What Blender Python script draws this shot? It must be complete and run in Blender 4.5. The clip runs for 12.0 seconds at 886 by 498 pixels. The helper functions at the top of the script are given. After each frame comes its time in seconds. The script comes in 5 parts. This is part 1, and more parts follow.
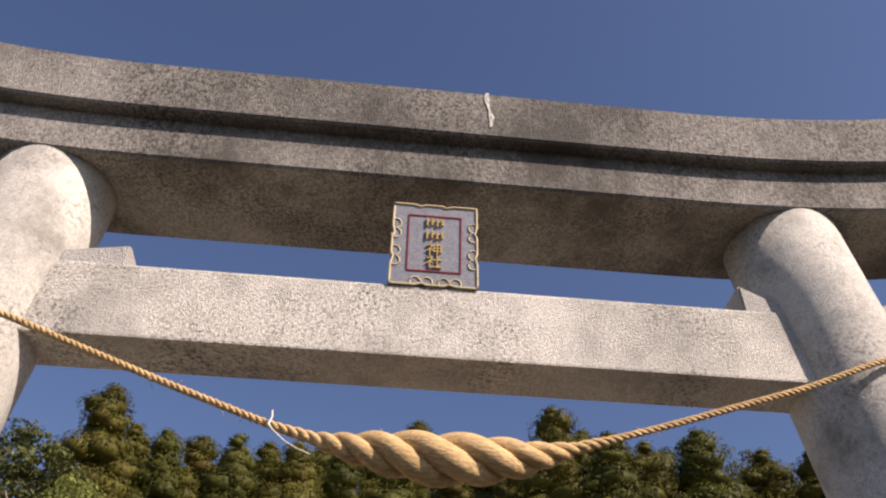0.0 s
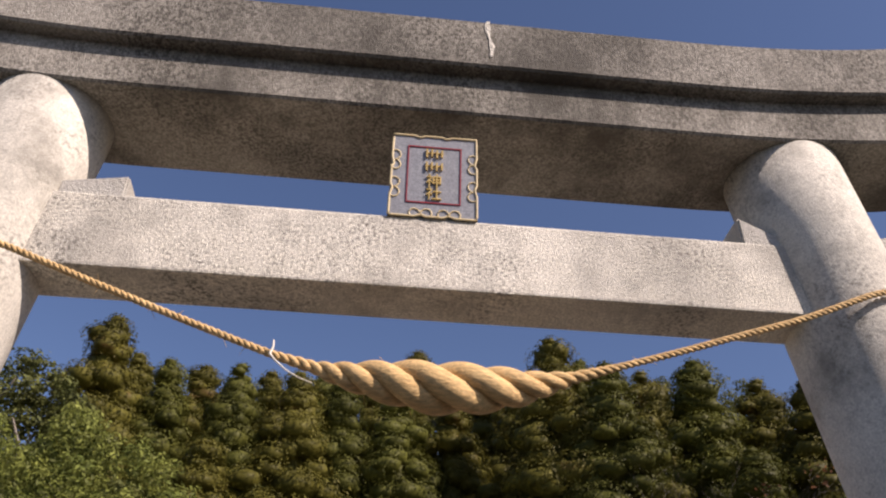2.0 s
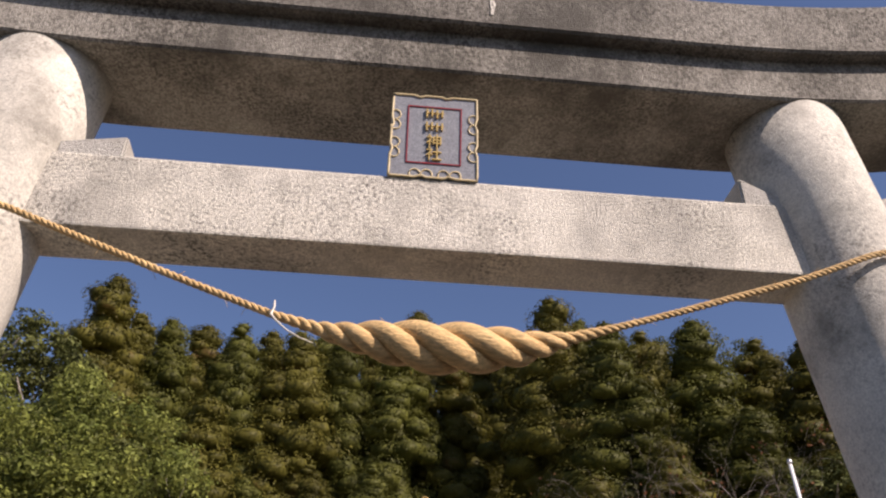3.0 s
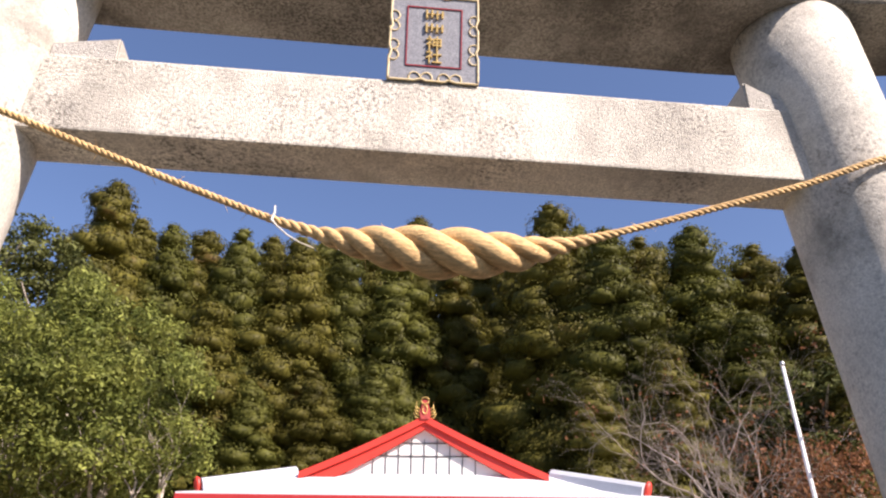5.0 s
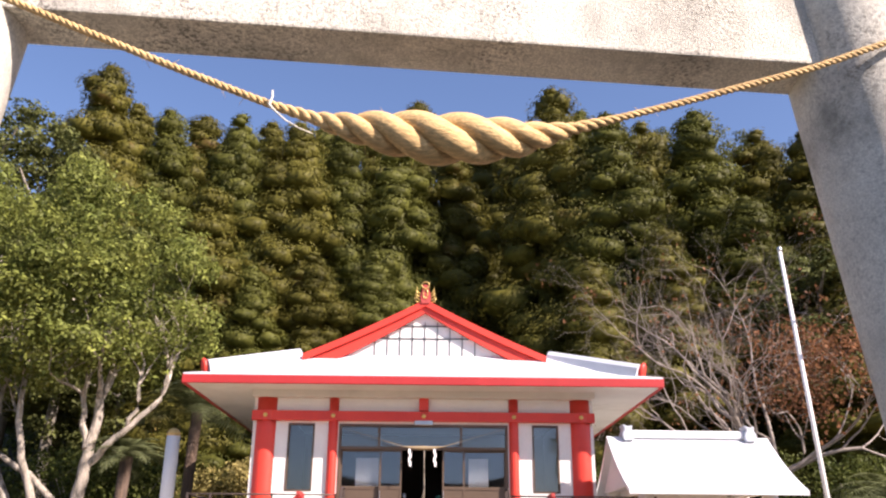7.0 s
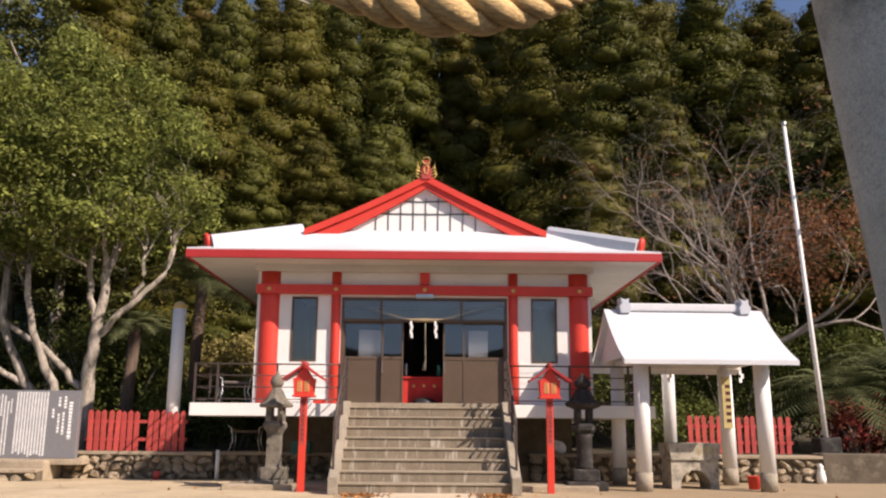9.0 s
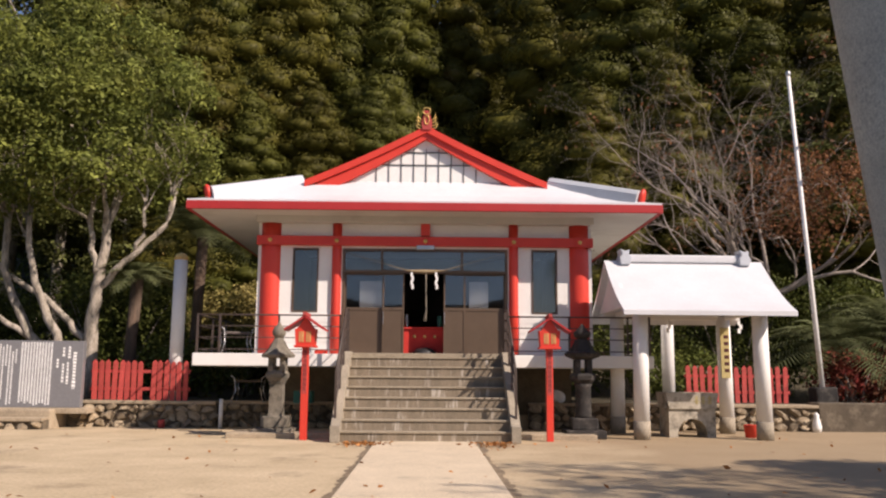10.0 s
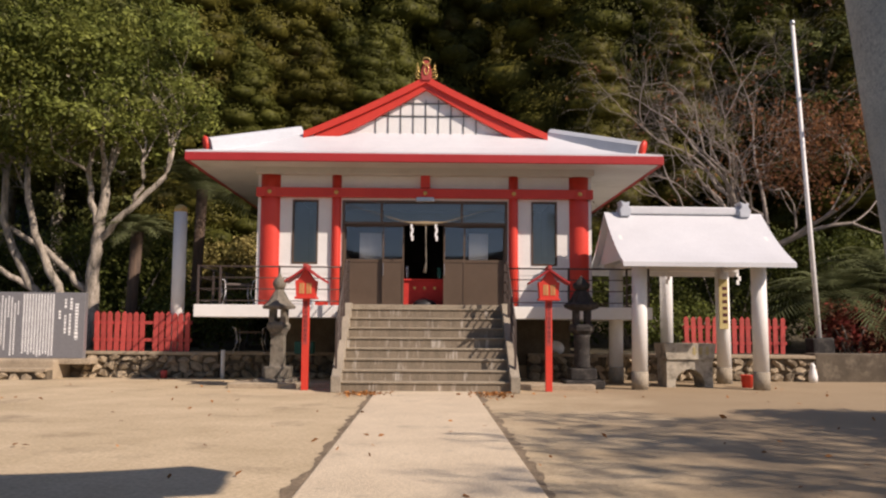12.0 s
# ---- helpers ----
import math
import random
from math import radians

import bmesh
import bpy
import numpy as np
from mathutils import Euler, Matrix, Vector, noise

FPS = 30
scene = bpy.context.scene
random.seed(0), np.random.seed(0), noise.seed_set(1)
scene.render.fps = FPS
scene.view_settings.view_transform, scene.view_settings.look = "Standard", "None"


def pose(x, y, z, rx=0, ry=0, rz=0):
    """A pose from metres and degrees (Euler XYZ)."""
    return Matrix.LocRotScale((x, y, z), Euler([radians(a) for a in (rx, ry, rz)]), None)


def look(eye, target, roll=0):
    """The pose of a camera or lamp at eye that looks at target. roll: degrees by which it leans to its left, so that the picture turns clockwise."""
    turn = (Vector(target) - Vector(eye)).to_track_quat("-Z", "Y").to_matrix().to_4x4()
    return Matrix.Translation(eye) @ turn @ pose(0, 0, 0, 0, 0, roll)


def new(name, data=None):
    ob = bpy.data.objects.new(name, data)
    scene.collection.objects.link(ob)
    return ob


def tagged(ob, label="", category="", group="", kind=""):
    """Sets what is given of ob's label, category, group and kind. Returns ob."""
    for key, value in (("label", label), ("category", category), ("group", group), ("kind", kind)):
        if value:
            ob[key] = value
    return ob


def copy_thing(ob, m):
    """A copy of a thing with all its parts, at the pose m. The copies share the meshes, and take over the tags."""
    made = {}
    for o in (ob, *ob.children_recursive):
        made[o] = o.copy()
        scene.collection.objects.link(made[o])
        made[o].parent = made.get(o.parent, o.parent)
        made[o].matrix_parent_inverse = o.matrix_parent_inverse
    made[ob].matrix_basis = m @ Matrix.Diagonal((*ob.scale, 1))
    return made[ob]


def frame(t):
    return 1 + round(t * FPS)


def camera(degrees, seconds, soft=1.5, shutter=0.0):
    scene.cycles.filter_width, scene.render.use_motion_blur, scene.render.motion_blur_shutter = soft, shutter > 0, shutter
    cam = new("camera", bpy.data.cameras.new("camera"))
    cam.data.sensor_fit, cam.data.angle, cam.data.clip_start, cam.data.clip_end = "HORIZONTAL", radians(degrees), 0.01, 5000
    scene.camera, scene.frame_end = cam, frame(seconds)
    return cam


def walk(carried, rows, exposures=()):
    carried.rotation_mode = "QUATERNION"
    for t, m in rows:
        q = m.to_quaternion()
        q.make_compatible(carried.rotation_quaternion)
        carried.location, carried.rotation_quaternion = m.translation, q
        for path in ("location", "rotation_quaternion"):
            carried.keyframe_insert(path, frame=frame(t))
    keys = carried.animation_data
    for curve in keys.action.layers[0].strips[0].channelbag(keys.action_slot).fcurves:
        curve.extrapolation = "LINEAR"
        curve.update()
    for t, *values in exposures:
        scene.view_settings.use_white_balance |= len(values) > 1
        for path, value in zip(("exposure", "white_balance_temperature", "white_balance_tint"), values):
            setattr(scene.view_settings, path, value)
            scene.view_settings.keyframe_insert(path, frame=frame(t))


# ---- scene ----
cam = camera(55.23, 12.0, soft=2.2)
EYE = (0.0, 0.0, 1.17)
# seconds, pitch, roll, yaw: the camera stands still and tilts down
TILT = [
    (0.0, 41.53, -0.33, -0.02),
    (0.5, 40.74, -0.38, -0.06),
    (1.0, 39.48, -0.39, -0.10),
    (1.5, 38.20, -0.41, -0.12),
    (2.0, 36.91, -0.40, -0.12),
    (2.5, 35.55, -0.41, -0.12),
    (3.0, 34.25, -0.39, -0.09),
    (5.0, 27.86, -0.42, -0.10),
    (5.5, 26.08, -0.42, -0.08),
    (6.0, 24.15, -0.45, -0.10),
    (6.5, 22.13, -0.42, -0.10),
    (7.0, 20.16, -0.41, -0.08),
    (9.0, 11.75, -0.41, -0.03),
    (9.5, 9.98, -0.42, -0.01),
    (10.0, 8.46, -0.42, 0.01),
    (10.5, 7.24, -0.40, 0.01),
    (11.0, 6.34, -0.38, 0.01),
    (11.5, 5.71, -0.39, 0.01),
    (12.0, 5.20, -0.40, 0.00),
]
walk(cam, [(t, pose(*EYE, 90 + p, r, y)) for t, p, r, y in TILT],
     exposures=[(0.0, 0.39, 6650, 26), (3.0, 0.39, 6650, 26), (5.0, 1.04, 6600, 25), (7.0, 1.2, 6600, 25), (9.0, 0.46, 6900, 22), (10.5, 0.25, 6950, 22), (12.0, 0.1, 7000, 22)])

# ---- light ----
SUN_FROM = Vector((1.08, -0.70, 1.0)).normalized()
world = bpy.data.worlds.new("world")
scene.world = world
world.use_nodes = True
wn = world.node_tree
sky = wn.nodes.new("ShaderNodeTexSky")
sky.sky_type = "NISHITA"
sky.sun_disc = False
sky.sun_elevation = math.asin(SUN_FROM.z)
sky.sun_rotation = math.atan2(SUN_FROM.x, SUN_FROM.y)
sky.air_density, sky.dust_density, sky.ozone_density = 1.0, 0.9, 4.2
wn.nodes["Background"].inputs["Strength"].default_value = 0.087
wn.links.new(sky.outputs[0], wn.nodes["Background"].inputs["Color"])
sun = new("sun", bpy.data.lights.new("sun", "SUN"))
sun.data.energy, sun.data.angle, sun.data.color = 5.0, radians(0.55), (1.0, 0.925, 0.80)
sun.matrix_world = look(SUN_FROM * 40, (0, 0, 0))

# ---- materials ----
def mat(name, a, b, scale=6.0, rough=0.7, bump=0.15, fine=60.0, metal=0.0, island=0.0, stain=None, stain_scale=1.2,
        stain_edge=(0.5, 0.66), contrast=(0.35, 0.65), fine_amount=0.25, rnd=0.0, spec=0.4, stretch=(1, 1, 1), bump_dist=0.01, speck=None, speck_scale=70.0, speck_edge=(0.45, 0.6), patch=(0.38, 0.62)):
    """Two-scale surface: a broad mix of a and b, fine grain, optional stains and per-piece variation."""
    m = bpy.data.materials.new(name)
    m.use_nodes = True
    nt = m.node_tree
    n, l = nt.nodes, nt.links
    p = n["Principled BSDF"]
    tc, mp = n.new("ShaderNodeTexCoord"), n.new("ShaderNodeMapping")
    mp.inputs["Scale"].default_value = stretch
    l.new(tc.outputs["Object"], mp.inputs["Vector"])

    def noise_ramp(s, lo, hi, detail=6.0):
        t, r = n.new("ShaderNodeTexNoise"), n.new("ShaderNodeMapRange")
        t.inputs["Scale"].default_value, t.inputs["Detail"].default_value, t.inputs["Roughness"].default_value = s, detail, 0.68
        r.inputs["From Min"].default_value, r.inputs["From Max"].default_value = lo, hi
        l.new(mp.outputs[0], t.inputs["Vector"])
        l.new(t.outputs["Fac"], r.inputs["Value"])
        return r.outputs["Result"]

    def mix(kind, fac, x, y):
        k = n.new("ShaderNodeMix")
        k.data_type, k.blend_type = "RGBA", kind
        for slot, v in ((0, fac), (6, x), (7, y)):
            if isinstance(v, (int, float, tuple)):
                k.inputs[slot].default_value = v if not isinstance(v, tuple) else (*v, 1.0)
            else:
                l.new(v, k.inputs[slot])
        return k.outputs[2]

    col = mix("MIX", noise_ramp(scale, *contrast), a, b)
    grain = noise_ramp(fine, 0.3, 0.7, 4.0)
    g = n.new("ShaderNodeMapRange")
    g.inputs["To Min"].default_value, g.inputs["To Max"].default_value = 1.0 - fine_amount, 1.0 + fine_amount
    l.new(grain, g.inputs["Value"])
    col = mix("MULTIPLY", 1.0, col, g.outputs["Result"])
    if stain:
        col = mix("MIX", noise_ramp(stain_scale, *stain_edge, 9.0), col, stain)
    if speck:
        k = n.new("ShaderNodeMath")
        k.operation = "MULTIPLY"
        l.new(noise_ramp(speck_scale, *speck_edge, 8.0), k.inputs[0])
        l.new(noise_ramp(stain_scale * 0.9, *patch, 5.0), k.inputs[1])
        col = mix("MIX", k.outputs[0], col, speck)
    if island or rnd:
        src = n.new("ShaderNodeNewGeometry").outputs["Random Per Island"] if island else n.new("ShaderNodeObjectInfo").outputs["Random"]
        amount = island or rnd
        k = n.new("ShaderNodeMapRange")
        k.inputs["To Min"].default_value, k.inputs["To Max"].default_value = 1.0 - amount, 1.0 + amount
        l.new(src, k.inputs["Value"])
        col = mix("MULTIPLY", 1.0, col, k.outputs["Result"])
    l.new(col, p.inputs["Base Color"])
    p.inputs["Roughness"].default_value, p.inputs["Metallic"].default_value = rough, metal
    p.inputs["Specular IOR Level"].default_value = spec
    if bump:
        bn = n.new("ShaderNodeBump")
        bn.inputs["Strength"].default_value, bn.inputs["Distance"].default_value = bump, bump_dist
        l.new(grain, bn.inputs["Height"])
        l.new(bn.outputs[0], p.inputs["Normal"])
    return m


def leafy(name, a, b, scale, vary, glow=0.35, spots=None):
    """Leaves: diffuse with light let through."""
    m = mat(name, a, b, scale=scale, rough=0.55, bump=0, fine=3.0, island=vary, spec=0.14, stain=spots, stain_scale=0.5, stain_edge=(0.6, 0.72))
    nt = m.node_tree
    p, out = nt.nodes["Principled BSDF"], nt.nodes["Material Output"]
    tr, mx = nt.nodes.new("ShaderNodeBsdfTranslucent"), nt.nodes.new("ShaderNodeMixShader")
    mx.inputs[0].default_value = glow
    # every plant has a tone of its own
    info, k, tone = (nt.nodes.new("ShaderNode" + q) for q in ("ObjectInfo", "MapRange", "Mix"))
    k.inputs["To Min"].default_value, k.inputs["To Max"].default_value = 0.76, 1.26
    tone.data_type, tone.blend_type = "RGBA", "MULTIPLY"
    tone.inputs[0].default_value = 1.0
    nt.links.new(info.outputs["Random"], k.inputs["Value"])
    nt.links.new(p.inputs["Base Color"].links[0].from_socket, tone.inputs[6])
    nt.links.new(k.outputs["Result"], tone.inputs[7])
    nt.links.new(tone.outputs[2], p.inputs["Base Color"])
    nt.links.new(tone.outputs[2], tr.inputs["Color"])
    nt.links.new(p.outputs[0], mx.inputs[1])
    nt.links.new(tr.outputs[0], mx.inputs[2])
    nt.links.new(mx.outputs[0], out.inputs["Surface"])
    return m


def glass(name, tint, rough=0.03, ior=1.6):
    m = bpy.data.materials.new(name)
    m.use_nodes = True
    p = m.node_tree.nodes["Principled BSDF"]
    p.inputs["Base Color"].default_value = (*tint, 1)
    p.inputs["Roughness"].default_value = rough
    p.inputs["IOR"].default_value = ior
    p.inputs["Transmission Weight"].default_value = 1.0
    return m


M_TORII = mat("weathered_concrete", (0.78, 0.735, 0.63), (0.66, 0.62, 0.52), 2.5, 0.9, 0.5, 150, stain=(0.34, 0.32, 0.275), stain_scale=1.9, stain_edge=(0.47, 0.68), fine_amount=0.45, speck=(0.085, 0.078, 0.064), speck_scale=80, speck_edge=(0.49, 0.57), patch=(0.44, 0.66))
M_PILLAR = mat("smooth_stained_concrete", (0.66, 0.63, 0.54), (0.54, 0.51, 0.435), 3.5, 0.88, 0.3, 150, stain=(0.27, 0.255, 0.215), stain_scale=3.0, stain_edge=(0.49, 0.68), fine_amount=0.24, speck=(0.20, 0.187, 0.158), speck_scale=70, speck_edge=(0.47, 0.62), patch=(0.42, 0.66))
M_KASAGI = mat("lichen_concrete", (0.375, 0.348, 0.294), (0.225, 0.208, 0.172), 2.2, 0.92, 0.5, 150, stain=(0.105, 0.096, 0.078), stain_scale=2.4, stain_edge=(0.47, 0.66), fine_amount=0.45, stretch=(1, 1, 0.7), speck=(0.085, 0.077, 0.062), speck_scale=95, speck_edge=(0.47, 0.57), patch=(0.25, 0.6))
M_WEDGE = mat("pale_concrete", (0.52, 0.50, 0.45), (0.42, 0.40, 0.35), 5.0, 0.9, 0.5, 120)
M_GRANITE = mat("grey_granite", (0.30, 0.31, 0.33), (0.22, 0.23, 0.25), 60.0, 0.45, 0.1, 220, fine_amount=0.4)
M_GOLD = mat("gilt", (0.75, 0.52, 0.18), (0.62, 0.42, 0.14), 20, 0.38, 0.1, 200, metal=0.6)
M_GILT = mat("pale_gilt_paint", (0.70, 0.58, 0.34), (0.60, 0.48, 0.26), 20, 0.5, 0.1, 200)
M_REDLINE = mat("crimson_line", (0.30, 0.02, 0.03), (0.24, 0.02, 0.03), 20, 0.5, 0)
M_STRAW = mat("rice_straw", (0.72, 0.49, 0.22), (0.56, 0.36, 0.15), 14, 0.75, 0.6, 90, fine_amount=0.35, stretch=(0.35, 1.6, 1.6), bump_dist=0.006)
M_OLDROPE = mat("old_dull_rope", (0.34, 0.26, 0.155), (0.24, 0.18, 0.105), 14, 0.85, 0.3, 90)
M_FIBRE = mat("pale_string", (0.75, 0.70, 0.60), (0.65, 0.60, 0.5), 20, 0.7, 0)
M_GROUND = mat("sandy_ground", (0.56, 0.45, 0.30), (0.43, 0.34, 0.215), 0.7, 0.95, 0.25, 22, stain=(0.17, 0.13, 0.085), stain_scale=0.8, stain_edge=(0.55, 0.8), fine_amount=0.22, bump_dist=0.02)


def shaded_dirt(m):
    """Brown dirt on the yard east of the path, darkened by painted-in tree shade, with a ragged edge."""
    nt = m.node_tree
    n, l = nt.nodes, nt.links
    p = n["Principled BSDF"]
    was = p.inputs["Base Color"].links[0].from_socket
    tc, sep, t, add, r, k = (n.new("ShaderNode" + q) for q in ("TexCoord", "SeparateXYZ", "TexNoise", "Math", "MapRange", "Mix"))
    t.inputs["Scale"].default_value, t.inputs["Detail"].default_value = 0.55, 7.0
    add.operation, add.inputs[1].default_value = "MULTIPLY_ADD", 5.0
    r.inputs["From Min"].default_value, r.inputs["From Max"].default_value, r.inputs["To Max"].default_value = 2.9, 5.6, 0.75
    k.data_type = "RGBA"
    k.inputs[7].default_value = (0.27, 0.195, 0.115, 1)
    l.new(tc.outputs["Object"], sep.inputs[0]), l.new(tc.outputs["Object"], t.inputs["Vector"])
    l.new(t.outputs["Fac"], add.inputs[0]), l.new(sep.outputs["X"], add.inputs[2])
    l.new(add.outputs[0], r.inputs["Value"]), l.new(r.outputs["Result"], k.inputs[0])
    l.new(was, k.inputs[6]), l.new(k.outputs[2], p.inputs["Base Color"])


shaded_dirt(M_GROUND)
M_PATH = mat("worn_concrete_path", (0.64, 0.535, 0.39), (0.56, 0.465, 0.335), 1.1, 0.9, 0.35, 50, stain=(0.30, 0.26, 0.2), stain_scale=1.6, stain_edge=(0.58, 0.8))
M_VERGE = mat("dark_edge_soil", (0.27, 0.205, 0.135), (0.17, 0.13, 0.085), 2.5, 0.95, 0.5, 25, fine_amount=0.35)
M_SOIL = mat("forest_and_bounce_cut_soil", (0.09, 0.07, 0.045), (0.05, 0.045, 0.025), 0.6, 0.95, 0.6, 9, fine_amount=0.4, bump_dist=0.05)
M_STEP = mat("old_step_concrete", (0.26, 0.21, 0.15), (0.185, 0.15, 0.108), 2.2, 0.9, 0.4, 45, stain=(0.50, 0.45, 0.38), stain_scale=3.0, stain_edge=(0.55, 0.66), stretch=(2.2, 1, 0.3))
M_NOSE = mat("step_nosing", (0.36, 0.305, 0.225), (0.26, 0.217, 0.158), 3.0, 0.9, 0.4, 45)
M_STRING = mat("stringer_concrete", (0.36, 0.31, 0.24), (0.27, 0.235, 0.18), 2.0, 0.9, 0.4, 40)
M_STONE = mat("rubble_stone", (0.42, 0.335, 0.23), (0.25, 0.20, 0.135), 5.0, 0.9, 0.6, 30, rnd=0.4, bump_dist=0.02)
M_CAP = mat("wall_cap_mortar", (0.42, 0.34, 0.24), (0.29, 0.235, 0.165), 2.0, 0.95, 0.5, 30)
M_JOINT = mat("dark_joint_mortar", (0.16, 0.128, 0.088), (0.10, 0.08, 0.056), 4.0, 0.95, 0.4, 30)
M_RED = mat("vermilion_paint", (0.68, 0.055, 0.032), (0.60, 0.045, 0.028), 1.5, 0.42, 0.08, 40, fine_amount=0.06, spec=0.45)
M_REDDARK = mat("crimson_eave_paint", (0.42, 0.03, 0.03), (0.36, 0.026, 0.026), 1.5, 0.5, 0.08, 40, fine_amount=0.06)
M_BOUNCECUT = mat("bounce_cut_asphalt", (0.055, 0.053, 0.05), (0.042, 0.04, 0.038), 1.5, 0.9, 0.5, 60, fine_amount=0.3)
M_REDOLD = mat("faded_red_paint", (0.50, 0.07, 0.06), (0.40, 0.06, 0.05), 3.0, 0.65, 0.2, 40, rnd=0.15, stain=(0.20, 0.05, 0.04), stain_scale=4.0, stain_edge=(0.6, 0.75))
M_WHITE = mat("white_render", (0.80, 0.79, 0.76), (0.74, 0.73, 0.70), 1.2, 0.7, 0.12, 50, fine_amount=0.05)
M_SOFFIT = mat("grey_white_eaves", (0.60, 0.575, 0.53), (0.53, 0.51, 0.47), 1.2, 0.75, 0.1, 50, fine_amount=0.05, stain=(0.42, 0.39, 0.34), stain_scale=0.9, stain_edge=(0.55, 0.8))
M_ROOF = mat("white_sheet_roof", (0.65, 0.66, 0.68), (0.58, 0.59, 0.61), 0.9, 0.4, 0.05, 30, fine_amount=0.05)
M_ROLL = mat("pale_grey_ridge_sheet", (0.55, 0.58, 0.62), (0.48, 0.51, 0.55), 1.2, 0.4, 0.05, 30, fine_amount=0.06)
M_WPOST = mat("white_post_paint", (0.80, 0.79, 0.77), (0.74, 0.73, 0.70), 1.5, 0.6, 0.1, 40, stain=(0.60, 0.57, 0.51), stain_scale=1.3, stain_edge=(0.62, 0.85), fine_amount=0.05)
M_BLACK = mat("black_lattice_paint", (0.03, 0.03, 0.035), (0.02, 0.02, 0.02), 5, 0.5, 0)
M_BROWN = mat("bronze_aluminium", (0.13, 0.09, 0.062), (0.11, 0.076, 0.052), 2.0, 0.45, 0.04, 60, fine_amount=0.05, metal=0.2)
M_RAIL = mat("dark_brown_rail", (0.075, 0.055, 0.045), (0.055, 0.04, 0.035), 6, 0.5, 0.1, 60)
M_STEEL = mat("brushed_steel", (0.55, 0.55, 0.56), (0.45, 0.45, 0.46), 6, 0.35, 0.05, 60, metal=0.9)
M_GLASS = glass("grey_tinted_glass", (0.86, 0.87, 0.87), 0.03, 1.75)
M_SHADELINING = mat("shade_brown_lining", (0.10, 0.085, 0.07), (0.07, 0.06, 0.05), 2, 0.8, 0.1)
M_CLOTH = mat("red_altar_cloth", (0.62, 0.04, 0.03), (0.5, 0.03, 0.025), 3, 0.75, 0.1)
M_PALEGREY = mat("pale_grey_white", (0.76, 0.77, 0.78), (0.64, 0.65, 0.67), 3, 0.8, 0.1, stretch=(3, 3, 0.2))
M_LANTSTONE = mat("pale_lantern_stone", (0.24, 0.21, 0.165), (0.14, 0.125, 0.098), 7, 0.92, 0.6, 60, stain=(0.09, 0.085, 0.07), stain_scale=5.0)
M_BASIN = mat("rough_basin_stone", (0.52, 0.47, 0.38), (0.38, 0.34, 0.27), 6, 0.92, 0.6, 50, stain=(0.16, 0.145, 0.115), stain_scale=4.0)
M_SHADEWALL = mat("brown_stained_shade_wall", (0.13, 0.105, 0.075), (0.075, 0.06, 0.043), 2.5, 0.92, 0.5, 40, stain=(0.2, 0.165, 0.12), stain_scale=3.0)
M_SHADESTONE = mat("shade_darkened_stone", (0.036, 0.033, 0.03), (0.022, 0.02, 0.019), 7, 0.85, 0.6, 60, stain=(0.09, 0.08, 0.07), stain_scale=5.0)
M_PAPER = mat("yellowed_paper", (0.58, 0.42, 0.17), (0.46, 0.31, 0.11), 8, 0.7, 0)
M_SHIDE = mat("white_paper", (0.85, 0.85, 0.84), (0.8, 0.8, 0.79), 8, 0.7, 0)
M_STELE = mat("dark_polished_stone", (0.20, 0.20, 0.21), (0.17, 0.17, 0.18), 20, 0.3, 0.05, 200, fine_amount=0.2)
M_INK = mat("white_engraving", (0.85, 0.85, 0.84), (0.78, 0.78, 0.77), 20, 0.7, 0)
M_DARKINK = mat("dark_lettering", (0.08, 0.015, 0.015), (0.06, 0.012, 0.012), 20, 0.7, 0)
M_YELLOW = mat("yellow_cloth", (0.52, 0.43, 0.20), (0.42, 0.34, 0.14), 6, 0.8, 0.1)
M_GREENBOX = mat("green_plastic", (0.03, 0.16, 0.12), (0.02, 0.12, 0.09), 4, 0.5, 0.05)
M_CEDAR = leafy("cedar_foliage", (0.128, 0.116, 0.022), (0.078, 0.072, 0.014), 0.45, 0.2, 0.25, spots=(0.15, 0.085, 0.03))
M_CEDAR2 = leafy("green_cedar_foliage", (0.108, 0.110, 0.022), (0.064, 0.068, 0.014), 0.5, 0.2, 0.25)
M_HILLLEAF = leafy("hill_leaves", (0.15, 0.16, 0.05), (0.08, 0.092, 0.027), 0.6, 0.45, 0.3)
M_LEAF = leafy("broad_leaves", (0.205, 0.22, 0.05), (0.095, 0.118, 0.027), 0.8, 0.5, 0.4)
M_BUSH = leafy("shrub_leaves", (0.13, 0.145, 0.036), (0.062, 0.082, 0.019), 1.0, 0.5, 0.35)
M_BANK = leafy("dry_hedge_leaves", (0.34, 0.27, 0.10), (0.19, 0.17, 0.055), 1.2, 0.5, 0.3)
M_DRY = leafy("rusty_leaves", (0.23, 0.10, 0.045), (0.15, 0.075, 0.035), 1.0, 0.5, 0.4)
M_FALLEN = leafy("orange_dead_leaves", (0.42, 0.19, 0.06), (0.26, 0.11, 0.04), 4.0, 0.5, 0.2)
M_REDBUSH = leafy("red_shrub_leaves", (0.22, 0.03, 0.03), (0.08, 0.05, 0.02), 1.5, 0.5, 0.3)
M_FROND = leafy("palm_fronds", (0.21, 0.23, 0.11), (0.12, 0.14, 0.06), 1.0, 0.4, 0.3)
M_BARK = mat("pale_bark", (0.50, 0.435, 0.36), (0.28, 0.24, 0.19), 4, 0.9, 0.7, 25, stretch=(2, 2, 0.5), stain=(0.10, 0.09, 0.07), stain_scale=3.0, bump_dist=0.02)
